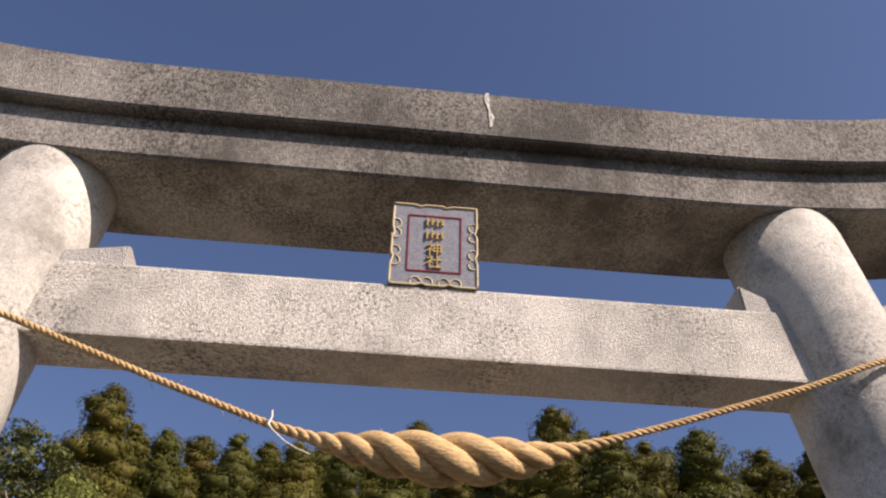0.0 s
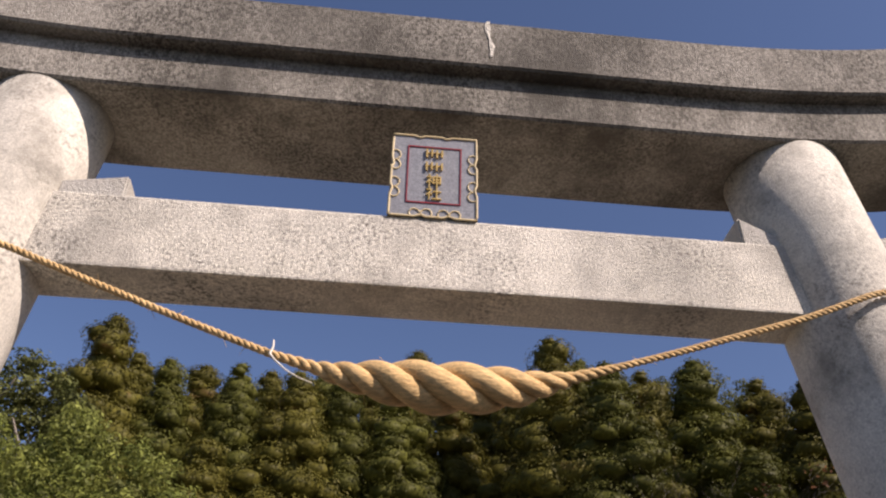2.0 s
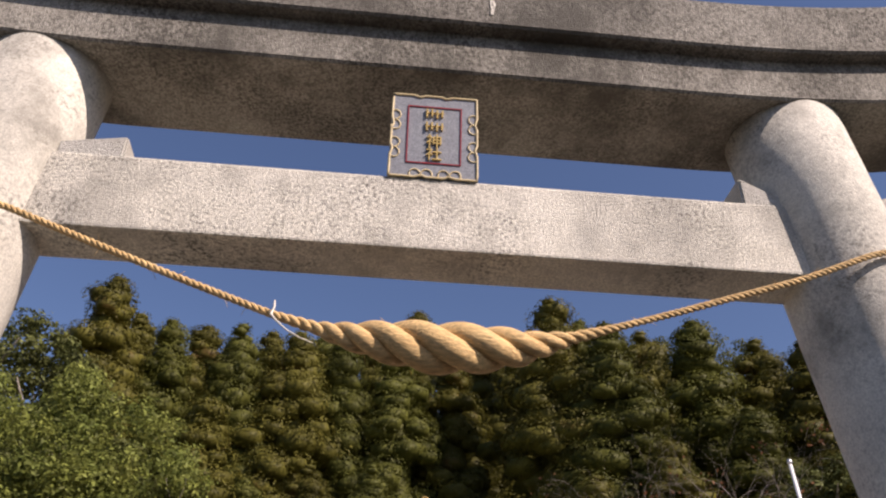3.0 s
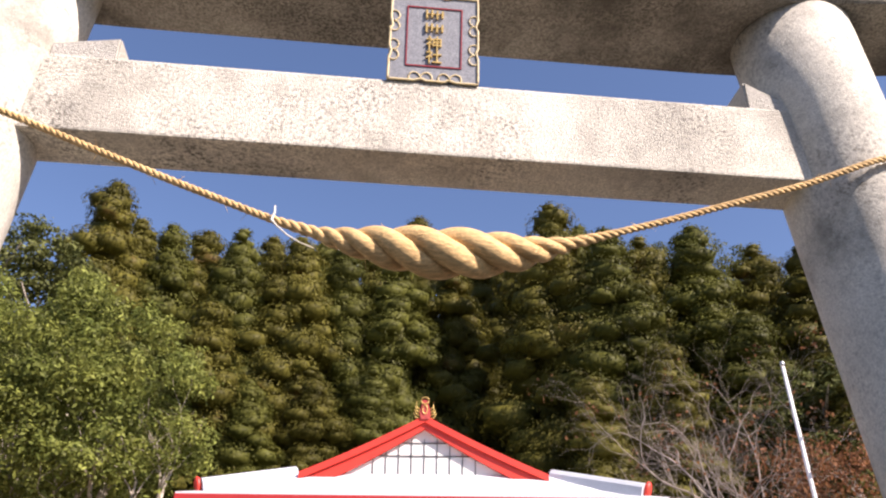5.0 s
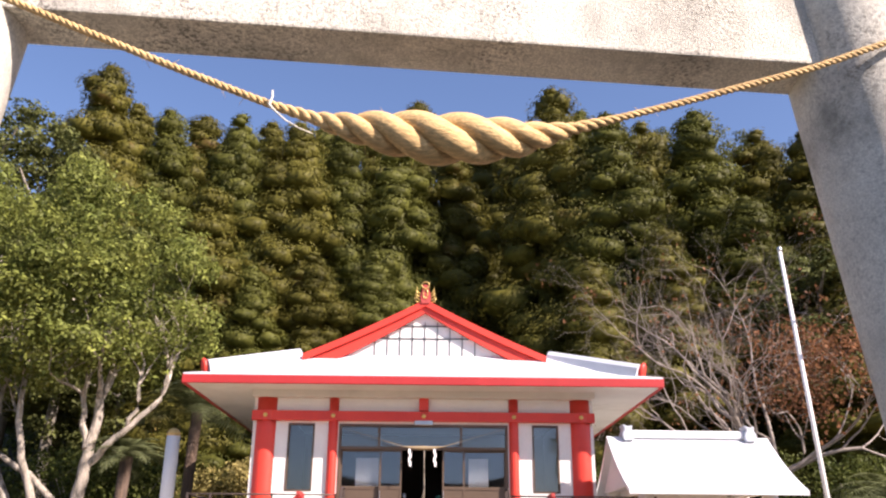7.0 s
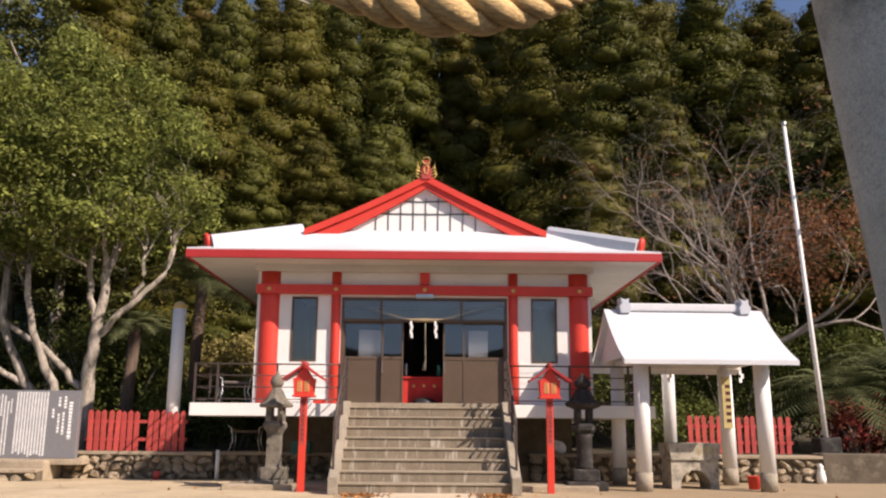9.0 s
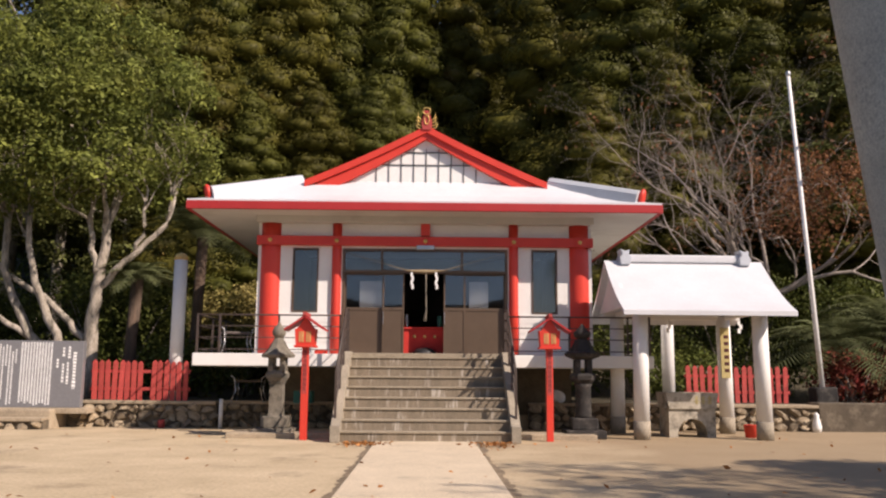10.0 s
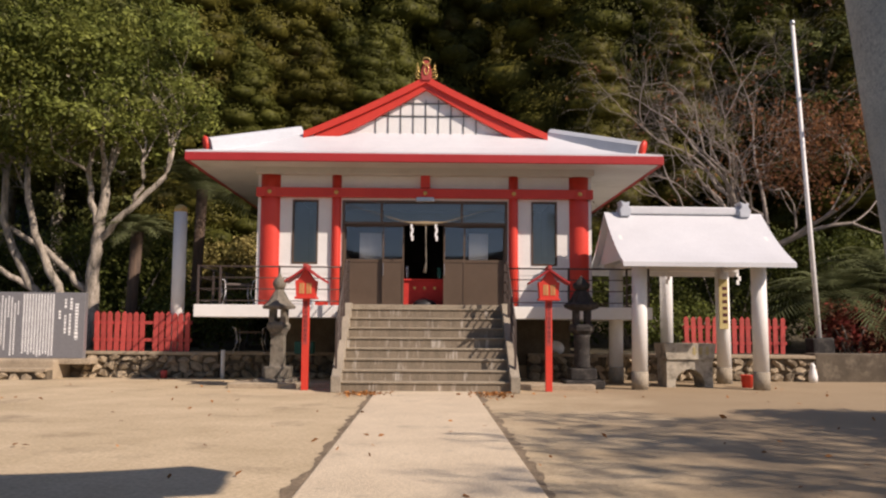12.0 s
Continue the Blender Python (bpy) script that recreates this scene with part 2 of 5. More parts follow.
M_CBARK = mat("cedar_bark", (0.15, 0.10, 0.07), (0.09, 0.065, 0.05), 3, 0.9, 0.7, 20, stretch=(3, 3, 0.3), bump_dist=0.02)
M_TWIG = mat("grey_twig_bark", (0.36, 0.31, 0.265), (0.22, 0.185, 0.158), 4, 0.9, 0.3, 30)
M_HILL = mat("wooded_distance", (0.06, 0.08, 0.035), (0.04, 0.055, 0.02), 0.05, 0.95, 0.5, 0.4, fine_amount=0.5)


# ---- building blocks ----
def box(bm, x0, x1, y0, y1, z0, z1, bevel=0.0):
    m = Matrix.LocRotScale(((x0 + x1) / 2, (y0 + y1) / 2, (z0 + z1) / 2), None, (x1 - x0, y1 - y0, z1 - z0))
    vs = bmesh.ops.create_cube(bm, size=1.0, matrix=m)["verts"]
    if bevel:
        es = list({e for v in vs for e in v.link_edges})
        bmesh.ops.bevel(bm, geom=es, offset=bevel, segments=2, affect="EDGES", profile=0.6)


def tube(bm, pts, radii, seg=8, cap=True, smooth=True):
    """A tube along points with a radius each."""
    pts = [Vector(p) for p in pts]
    if isinstance(radii, (int, float)):
        radii = [radii] * len(pts)
    rings, up = [], Vector((0.0123, 0.021, 1))
    for i, p in enumerate(pts):
        d = (pts[min(i + 1, len(pts) - 1)] - pts[max(i - 1, 0)]).normalized()
        ref = up if abs(d.dot(up.normalized())) < 0.95 else Vector((1, 0.01, 0))
        a = d.cross(ref).normalized()
        b = d.cross(a)
        rings.append([bm.verts.new(p + radii[i] * (math.cos(k * math.tau / seg) * a + math.sin(k * math.tau / seg) * b)) for k in range(seg)])
    for r, s in zip(rings, rings[1:]):
        for k in range(seg):
            f = bm.faces.new((r[k], r[(k + 1) % seg], s[(k + 1) % seg], s[k]))
            f.smooth = smooth
    if cap:
        bm.faces.new(list(reversed(rings[0])))
        bm.faces.new(rings[-1])


def lathe(bm, profile, seg=16, centre=(0, 0), smooth=True):
    """A turned shape from (radius, height) pairs."""
    rings = []
    for r, z in profile:
        rings.append([bm.verts.new((centre[0] + r * math.cos(k * math.tau / seg), centre[1] + r * math.sin(k * math.tau / seg), z)) for k in range(seg)])
    for r, s in zip(rings, rings[1:]):
        for k in range(seg):
            f = bm.faces.new((r[k], r[(k + 1) % seg], s[(k + 1) % seg], s[k]))
            f.smooth = smooth
    bm.faces.new(list(reversed(rings[0])))
    bm.faces.new(rings[-1])


def prism(bm, poly, y0, y1):
    """A polygon of (x, z) pairs pushed along y."""
    a = [bm.verts.new((x, y0, z)) for x, z in poly]
    b = [bm.verts.new((x, y1, z)) for x, z in poly]
    bm.faces.new(a)
    bm.faces.new(list(reversed(b)))
    for i in range(len(poly)):
        j = (i + 1) % len(poly)
        bm.faces.new((a[j], a[i], b[i], b[j]))
    bmesh.ops.recalc_face_normals(bm, faces=bm.faces)


def ribbon(bm, upper, lower, y0, y1):
    """A curved board between an upper and a lower line of (x, z) pairs."""
    q = [[bm.verts.new((x, y, z)) for x, z in line] for line, y in ((upper, y0), (lower, y0), (lower, y1), (upper, y1))]
    for i in range(len(upper) - 1):
        for a, b in ((0, 1), (1, 2), (2, 3), (3, 0)):
            bm.faces.new((q[a][i], q[a][i + 1], q[b][i + 1], q[b][i]))
    for i in (0, -1):
        bm.faces.new([q[k][i] for k in range(4)])
    bmesh.ops.recalc_face_normals(bm, faces=bm.faces)


def mesh_of(bm, material, name="mesh"):
    me = bpy.data.meshes.new(name)
    bm.to_mesh(me)
    bm.free()
    me.materials.append(material)
    return me


def part(name, bm, material, parent, label=""):
    ob = new(name, mesh_of(bm, material, name))
    ob.parent = parent
    return tagged(ob, label)


def thing(name, m, label, category, group="", kind=""):
    """An Empty at the base of a thing."""
    ob = new(name)
    ob.empty_display_size = 0.1
    ob.matrix_world = m
    return tagged(ob, label, category, group, kind)


def solo(name, bm, material, label, category="", kind="", group="", m=None):
    ob = new(name, mesh_of(bm, material, name))
    if m is not None:
        ob.matrix_world = m
    return tagged(ob, label, category, group, kind)


def B():
    return bmesh.new()


def sheet(name, verts, faces, material):
    me = bpy.data.meshes.new(name)
    me.from_pydata(verts, [], faces)
    me.materials.append(material)
    return me


# ---- ground ----
def land(x, y):
    """Height of the land: a level yard, a terrace, then the wooded hill."""
    z = 0.0
    if y > 19.3:
        z = 0.56
    if y > 26.0:
        s = min(1.0, (y - 26.0) / 5.0)
        z += s * s * 1.1 + max(0.0, y - 29.0) * 0.42
    far = math.hypot(x, y)
    if y > 70:
        z = 0.56 + 1.1 + 41 * 0.42 - (y - 70) * 0.15
        z = max(z, 0.0)
    if far > 200:
        z = max(0.0, z * (1 - (far - 200) / 200))
    return z


def ground():
    xs = [-2500, -800, -300, -120] + [i * 4.0 for i in range(-20, 21)] + [120, 300, 800, 2500]
    ys = [-2500, -800, -300, -100, -40, -20, -10, -5, 0, 5, 10, 14, 17, 19.25, 19.35, 20.5, 22, 24] + [26 + i * 2.0 for i in range(24)] + [80, 100, 140, 200, 300, 500, 900, 2500]
    verts, faces = [], []
    for y in ys:
        for x in xs:
            j = 0.25 * noise.noise((x * 0.2, y * 0.2, 0)) if y > 27 else 0
            verts.append((x, y, land(x, y) + j))
    w = len(xs)
    for j in range(len(ys) - 1):
        for i in range(w - 1):
            faces.append((j * w + i, j * w + i + 1, (j + 1) * w + i + 1, (j + 1) * w + i))
    me = sheet("ground", verts, faces, M_GROUND)
    me.materials.append(M_SOIL)
    # forest soil on the hill; out-of-view ground darkened too, to cut bounce light
    for f in me.polygons:
        if f.center.y > 19.3 or f.center.y < -12 or abs(f.center.x) > 12:
            f.material_index = 1
    tagged(new("ground", me), "sandy yard that rises to a wooded hill", "ground", kind="structure")


ground()


def far_hills():
    """Low wooded hills on the horizon behind the camera."""
    v, f = [], []
    n = 72
    for k in range(n + 1):
        q = math.pi + 0.1 + (math.pi - 0.2) * k / n
        h = 14 + 9 * noise.noise((k * 0.21, 0, 0)) + 4 * noise.noise((k * 0.9, 3, 0))
        for r, z in ((240, -1), (262, h * 0.7), (290, h), (330, h * 0.6), (360, -1)):
            v.append((r * math.cos(q), r * math.sin(q), z))
    for k in range(n):
        for j in range(4):
            f.append((k * 5 + j, k * 5 + j + 1, k * 5 + j + 6, k * 5 + j + 5))
    tagged(new("backdrop", sheet("backdrop", v, f, M_HILL)), "low wooded hills on the far horizon", "hills", kind="structure")


far_hills()
bm = B()
box(bm, -0.86, 0.86, 5.61, 15.15, -0.05, 0.025, 0.008)
solo("pavement", bm, M_PATH, "straight pale concrete path across the sandy yard", "path", "structure", m=pose(-0.04, 0, 0, 0, 0, 1.0))



def verge(side):
    """A ragged strip of dark soil along the path's edge."""
    rng = np.random.default_rng(40 + side)
    v, f = [], []
    ys = np.linspace(5.65, 15.1, 85)
    for k, y in enumerate(ys):
        w = 0.03 + 0.11 * max(0.0, noise.noise((y * 0.9, side * 3.1, 0)) + 0.2) + 0.06 * rng.random()
        v += [(side * 0.855, y, 0.009), (side * (0.86 + w), y, 0.004)]
        if k:
            f.append((2 * k - 2, 2 * k - 1, 2 * k + 1, 2 * k))
    ob = new("verge", sheet("verge", v, f, M_VERGE))
    ob.matrix_world = pose(-0.04, 0, 0, 0, 0, 1.0)
    tagged(ob, "ragged dark soil edge beside the concrete path", "soil", kind="structure")


verge(-1), verge(1)
# unseen dark strip, added to keep bounce light off the gate's undersides
bm = B()
box(bm, -80, 80, -12.0, 5.6, -0.05, 0.012)
solo("road", bm, M_BOUNCECUT, "unseen dark asphalt strip added to cut bounce light on the gate", "road", "structure")

# ---- torii ----
TORII_SIZE = 1.37
TORII_FOOT = EYE[2] * (1 - 1 / TORII_SIZE)
TORII = Matrix.Translation(EYE) @ Matrix.Scale(TORII_SIZE, 4) @ Matrix.Translation((0, 0, -EYE[2])) @ pose(0, 2.18, 0, 0, 0, 6.3)


def torii():
    t = thing("torii_gate", TORII, "weathered grey concrete shrine gate with two leaning round pillars", "torii gate")
    mid = -0.075
    for x_top, lean in ((1.230, 0.13), (-1.343, -0.109)):
        bm = B()
        zs = [TORII_FOOT, TORII_FOOT + 0.12, TORII_FOOT + 0.121, 0.9, 1.6, 2.4, 2.9, 3.245]
        rr = [0.30, 0.29, 0.206, 0.205, 0.204, 0.203, 0.202, 0.202]
        pts = [(x_top + lean * (3.2 - z), 0, z) for z in zs]
        tube(bm, pts, rr, 40)
        part("pillar", bm, M_PILLAR, t)

    def swept(lo, hi, half, y0, y1, name, material, grow=0.07, tip=0.0):
        xs = [mid + half * k / 24 for k in range(-24, 25)]
        up = lambda x: grow * max(0.0, abs(x - mid) - 0.95) ** 2
        bm = B()
        ribbon(bm, [(x, hi + 1.25 * up(x)) for x in xs], [(x, lo + up(x)) for x in xs], y0, y1)
        bmesh.ops.bevel(bm, geom=[e for e in bm.edges if e.calc_face_angle(0) > 0.9], offset=0.009, segments=1, affect="EDGES")
        bmesh.ops.recalc_face_normals(bm, faces=bm.faces)
        return part(name, bm, material, t)

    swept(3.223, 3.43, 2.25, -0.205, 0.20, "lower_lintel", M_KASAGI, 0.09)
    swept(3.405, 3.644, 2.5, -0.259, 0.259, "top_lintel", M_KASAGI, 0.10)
    bm = B()
    box(bm, -1.82, 1.72, -0.10, 0.085, 2.582, 2.848, 0.008)
    part("tie_beam", bm, M_TORII, t)
    for x0, x1, z0, z1 in ((0.968, 1.10, 0.112, 0.04), (-1.20, -1.0, 0.05, 0.085), (1.40, 1.56, 0.05, 0.10), (-1.68, -1.52, 0.10, 0.05)):
        bm = B()
        prism(bm, [(x0, 2.836), (x1, 2.836), (x1, 2.848 + z1), (x0, 2.848 + z0)], -0.093, 0.075)
        bmesh.ops.bevel(bm, geom=list(bm.edges), offset=0.006, segments=2, affect="EDGES")
        part("wedge", bm, M_WEDGE, t)


torii()


def plaque():
    t = thing("name_plaque", TORII @ pose(-0.052, -0.078, 2.852, 9, 0, 0), "grey granite name plaque with gilt scalloped rim and gold characters", "plaque")
    w, h, d = 0.143, 0.306, 0.028
    bm = B()
    pts = []
    notch = 0.009
    def edge(ax, ay, bx, by):
        n = Vector((by - ay, -(bx - ax))).normalized()
        for k in range(24):
            s = k / 24
            dent = max(0.0, 1 - abs(s - 0.36) / 0.05, 1 - abs(s - 0.68) / 0.05)
            pts.append((ax + (bx - ax) * s - n.x * notch * dent, ay + (by - ay) * s - n.y * notch * dent))
    edge(-w, 0, w, 0), edge(w, 0, w * 0.97, h), edge(w * 0.97, h, -w * 0.97, h), edge(-w * 0.97, h, -w, 0)
    prism(bm, pts, -d, 0)
    part("slab", bm, M_GRANITE, t)
    bm = B()
    tube(bm, [(x * 0.985, -d - 0.001, z) for x, z in pts + pts[:1]], 0.004, 5)
    part("rim", bm, M_GILT, t)
    def curl(px, pz, ax, az, bx, bz):
        """A gilt curl that springs from the rim at a notch and rolls inwards."""
        bm = B()
        pts = []
        for k in range(19):
            q = k / 18
            ang = q * 4.6
            r = 0.021 * (1 - 0.42 * q)
            u, v = 0.021 + r * -math.cos(ang), r * math.sin(ang)
            pts.append((px + ax * v + bx * u, -d - 0.001, pz + az * v + bz * u))
        tube(bm, pts, 0.0028, 5)
        part("scroll", bm, M_GILT, t)

    for sx in (-1, 1):
        for zz in (0.68, 0.34):
            for up in (-1, 1):
                curl(sx * w * 0.90, h * zz, -sx, 0, 0, up)
    for x in (-w * 0.28, w * 0.36):
        for s in (-1, 1):
            curl(x, 0.01, 0, 1, s, 0)
    bm = B()
    x0, x1, z0, z1 = -0.088, 0.088, 0.050, 0.266
    for a, b, c, e in ((x0, x1, z0, z0 + 0.004), (x0, x1, z1 - 0.004, z1), (x0, x0 + 0.004, z0 + 0.004, z1 - 0.004), (x1 - 0.004, x1, z0 + 0.004, z1 - 0.004)):
        box(bm, a, b, -d - 0.003, -d + 0.004, c, e)
    part("border_line", bm, M_REDLINE, t)
    # two worn characters as strokes, two that can be read as letters
    for row in (0.237, 0.187):
        bm = B()
        for k in range(4):
            box(bm, -0.028 + k * 0.0165, -0.0225 + k * 0.0165, -d - 0.0075, -d + 0.003, row - 0.015 + 0.004 * (k % 2), row + 0.017 - 0.003 * (k // 2))
        box(bm, -0.030, 0.029, -d - 0.004, -d + 0.003, row + 0.003, row + 0.006)
        part("worn_character", bm, M_GOLD, t)
    for ch, row in (("\u795e", 0.113), ("\u793e", 0.066)):
        cu = bpy.data.curves.new("character", "FONT")
        cu.body, cu.size, cu.extrude, cu.align_x = ch, 0.054, 0.004, "CENTER"
        cu.materials.append(M_GOLD)
        ob = new("character", cu)
        ob.parent = t
        ob.matrix_basis = pose(0, -d - 0.003, row, 90, 0, 0)


plaque()


def mortar_streak():
    """A pale streak on the top lintel's face."""
    t = thing("mortar_streak", TORII, "pale mortar streak on the gate's top lintel", "mortar patch")
    random.seed(4)
    bm = B()
    left, right = [], []
    for k in range(11):
        q = k / 10
        cx = 0.127 + 0.006 * math.sin(q * 6) - 0.004 * q
        w = 0.002 + 0.006 * abs(math.sin(q * 5.2 + 0.4)) + random.uniform(0, 0.003)
        left.append((cx - w, 3.450 + 0.190 * q))
        right.append((cx + w * random.uniform(0.5, 1.1), 3.450 + 0.190 * q))
    prism(bm, left + right[::-1], -0.2625, -0.254)
    part("streak", bm, M_TORII, t)


mortar_streak()


def rope():
    t = thing("shimenawa_rope", TORII, "twisted rice-straw rope with a thick middle, tied across the gate", "straw rope")
    key = [(-1.254, 2.587), (-1.0, 2.487), (-0.756, 2.393), (-0.474, 2.29), (-0.30, 2.243), (-0.04, 2.219), (0.20, 2.235), (0.40, 2.297), (0.629, 2.372), (0.85, 2.45), (1.047, 2.518), (1.30, 2.628)]
    # hung a little in front of the pillars
    key = [((u + 0.239) * 0.977 - 0.239, (h - 1.17) * 0.977 + 1.164) for u, h in key]
    kx, kz = [k[0] for k in key], [k[1] for k in key]
    x = np.linspace(kx[0], kx[-1], 500)
    z = np.interp(x, kx, kz)
    ker = np.hanning(41)
    ker /= ker.sum()
    z = np.convolve(np.pad(z, 20, mode="reflect", reflect_type="odd"), ker, "valid")
    y = np.full(500, -0.222)
    right = [(1.325 + 0.224 * math.sin(q), -0.224 * math.cos(q), z[-1] + 0.02 + 0.03 * q) for q in np.linspace(0.1, 3.6, 60)]
    left = [(-1.43 - 0.224 * math.sin(q), -0.224 * math.cos(q), z[0] + 0.05 + 0.03 * q) for q in np.linspace(3.6, 0.05, 60)]
    line = np.array(left + list(zip(x, y, z)) + right)
    for _ in range(6):
        line[1:-1] = (line[:-2] + 2 * line[1:-1] + line[2:]) / 4
    step = np.linalg.norm(np.diff(line, axis=0), axis=1)
    run = np.concatenate([[0], np.cumsum(step)])
    n = 1700
    s = np.linspace(0, run[-1], n)
    line = np.stack([np.interp(s, run, line[:, k]) for k in range(3)], 1)
    x, y, z = line.T
    c = (x + 0.022) / 0.34
    front = (y < -0.15).astype(float)
    thick = 0.0098 + front * (0.057 * np.clip(1 - np.abs(c) ** 1.9, 0, 1) ** 1.05 + 0.006 * np.exp(-((x + 0.37) / 0.08) ** 2) + 0.006 * np.exp(-((x - 0.33) / 0.08) ** 2))
    tan = np.gradient(line, axis=0)
    tan /= np.linalg.norm(tan, axis=1, keepdims=True)
    out = np.cross(np.array([0, 0, 1.0]), tan)
    out /= np.linalg.norm(out, axis=1, keepdims=True)
    up = np.cross(tan, out)
    phase = np.cumsum(math.tau * (run[-1] / n) / (thick * 2 * 2.9))
    for k in range(3):
        ph = (phase + k * math.tau / 3 + 0.6)[:, None]
        q = line + (thick * 0.50)[:, None] * (-np.cos(ph) * out - np.sin(ph) * up)
        bm = B()
        tube(bm, [tuple(v) for v in q], [float(v) for v in thick * 0.57], 10)
        part("strand", bm, M_STRAW, t)
    bm = B()
    tube(bm, [(-0.470, -0.235, 2.295), (-0.468, -0.245, 2.27), (-0.474, -0.25, 2.245), (-0.461, -0.25, 2.23), (-0.43, -0.25, 2.203), (-0.395, -0.25, 2.183), (-0.36, -0.25, 2.17)], [0.0018, 0.003, 0.004, 0.0025, 0.002, 0.0015, 0.001], 5)
    part("loose_string", bm, M_FIBRE, t, "pale loose string")
    random.seed(11)
    bm = B()
    for _ in range(70):
        i = random.randrange(150, n - 150)
        a = random.uniform(0, math.tau)
        r = thick[i] * 1.02
        p = Vector((x[i], y[i] - r * math.cos(a), z[i] + r * math.sin(a)))
        d = Vector((random.uniform(-1, 1), -math.cos(a), math.sin(a))).normalized()
        L = random.uniform(0.008, 0.028)
        tube(bm, [p, p + d * L * 0.5, p + d * L + Vector((0, 0, -0.2 * L))], [0.0009, 0.0007, 0.0004], 3)
    part("stray_straws", bm, M_STRAW, t)["kind"] = "stuff"


rope()

# ---- shrine hall ----
HALL = pose(-0.40, 18.0, 0, 0, 0, 1.0)


def sliding_leaf(parent, x0, x1, y, rows):
    """A bronze door leaf: frame, pane above, solid panel below."""
    z0, z1, zm = rows
    bm = B()
    f = 0.035
    for a, b, c, e in ((x0, x0 + f, z0, z1), (x1 - f, x1, z0, z1), (x0 + f, x1 - f, z1 - f, z1), (x0 + f, x1 - f, z0, z0 + f), (x0 + f, x1 - f, zm - 0.03, zm + 0.03)):
        box(bm, a, b, y - 0.02, y + 0.02, c, e)
    leaf = part("door_leaf", bm, M_BROWN, parent, "bronze aluminium sliding door leaf")
    bm = B()
    box(bm, x0 + f, x1 - f, y - 0.008, y + 0.008, z0 + f, zm - 0.03)
    part("panel", bm, M_BROWN, leaf)
    bm = B()
    wide, high = x1 - x0 - 2 * f, z1 - f - zm - 0.03
    box(bm, -wide / 2, wide / 2, -0.003, 0.003, -high / 2, high / 2)
    pane = part("pane", bm, M_GLASS, leaf, "grey tinted pane")
    pane.matrix_basis = pose((x0 + x1) / 2, y, (zm + 0.03 + z1 - f) / 2, -1.4)
    bm = B()
    box(bm, x0 + 0.012, x0 + 0.024, y - 0.032, y - 0.018, zm - 0.32, zm - 0.06, 0.003)
    part("handle", bm, M_STEEL, leaf, "steel pull")


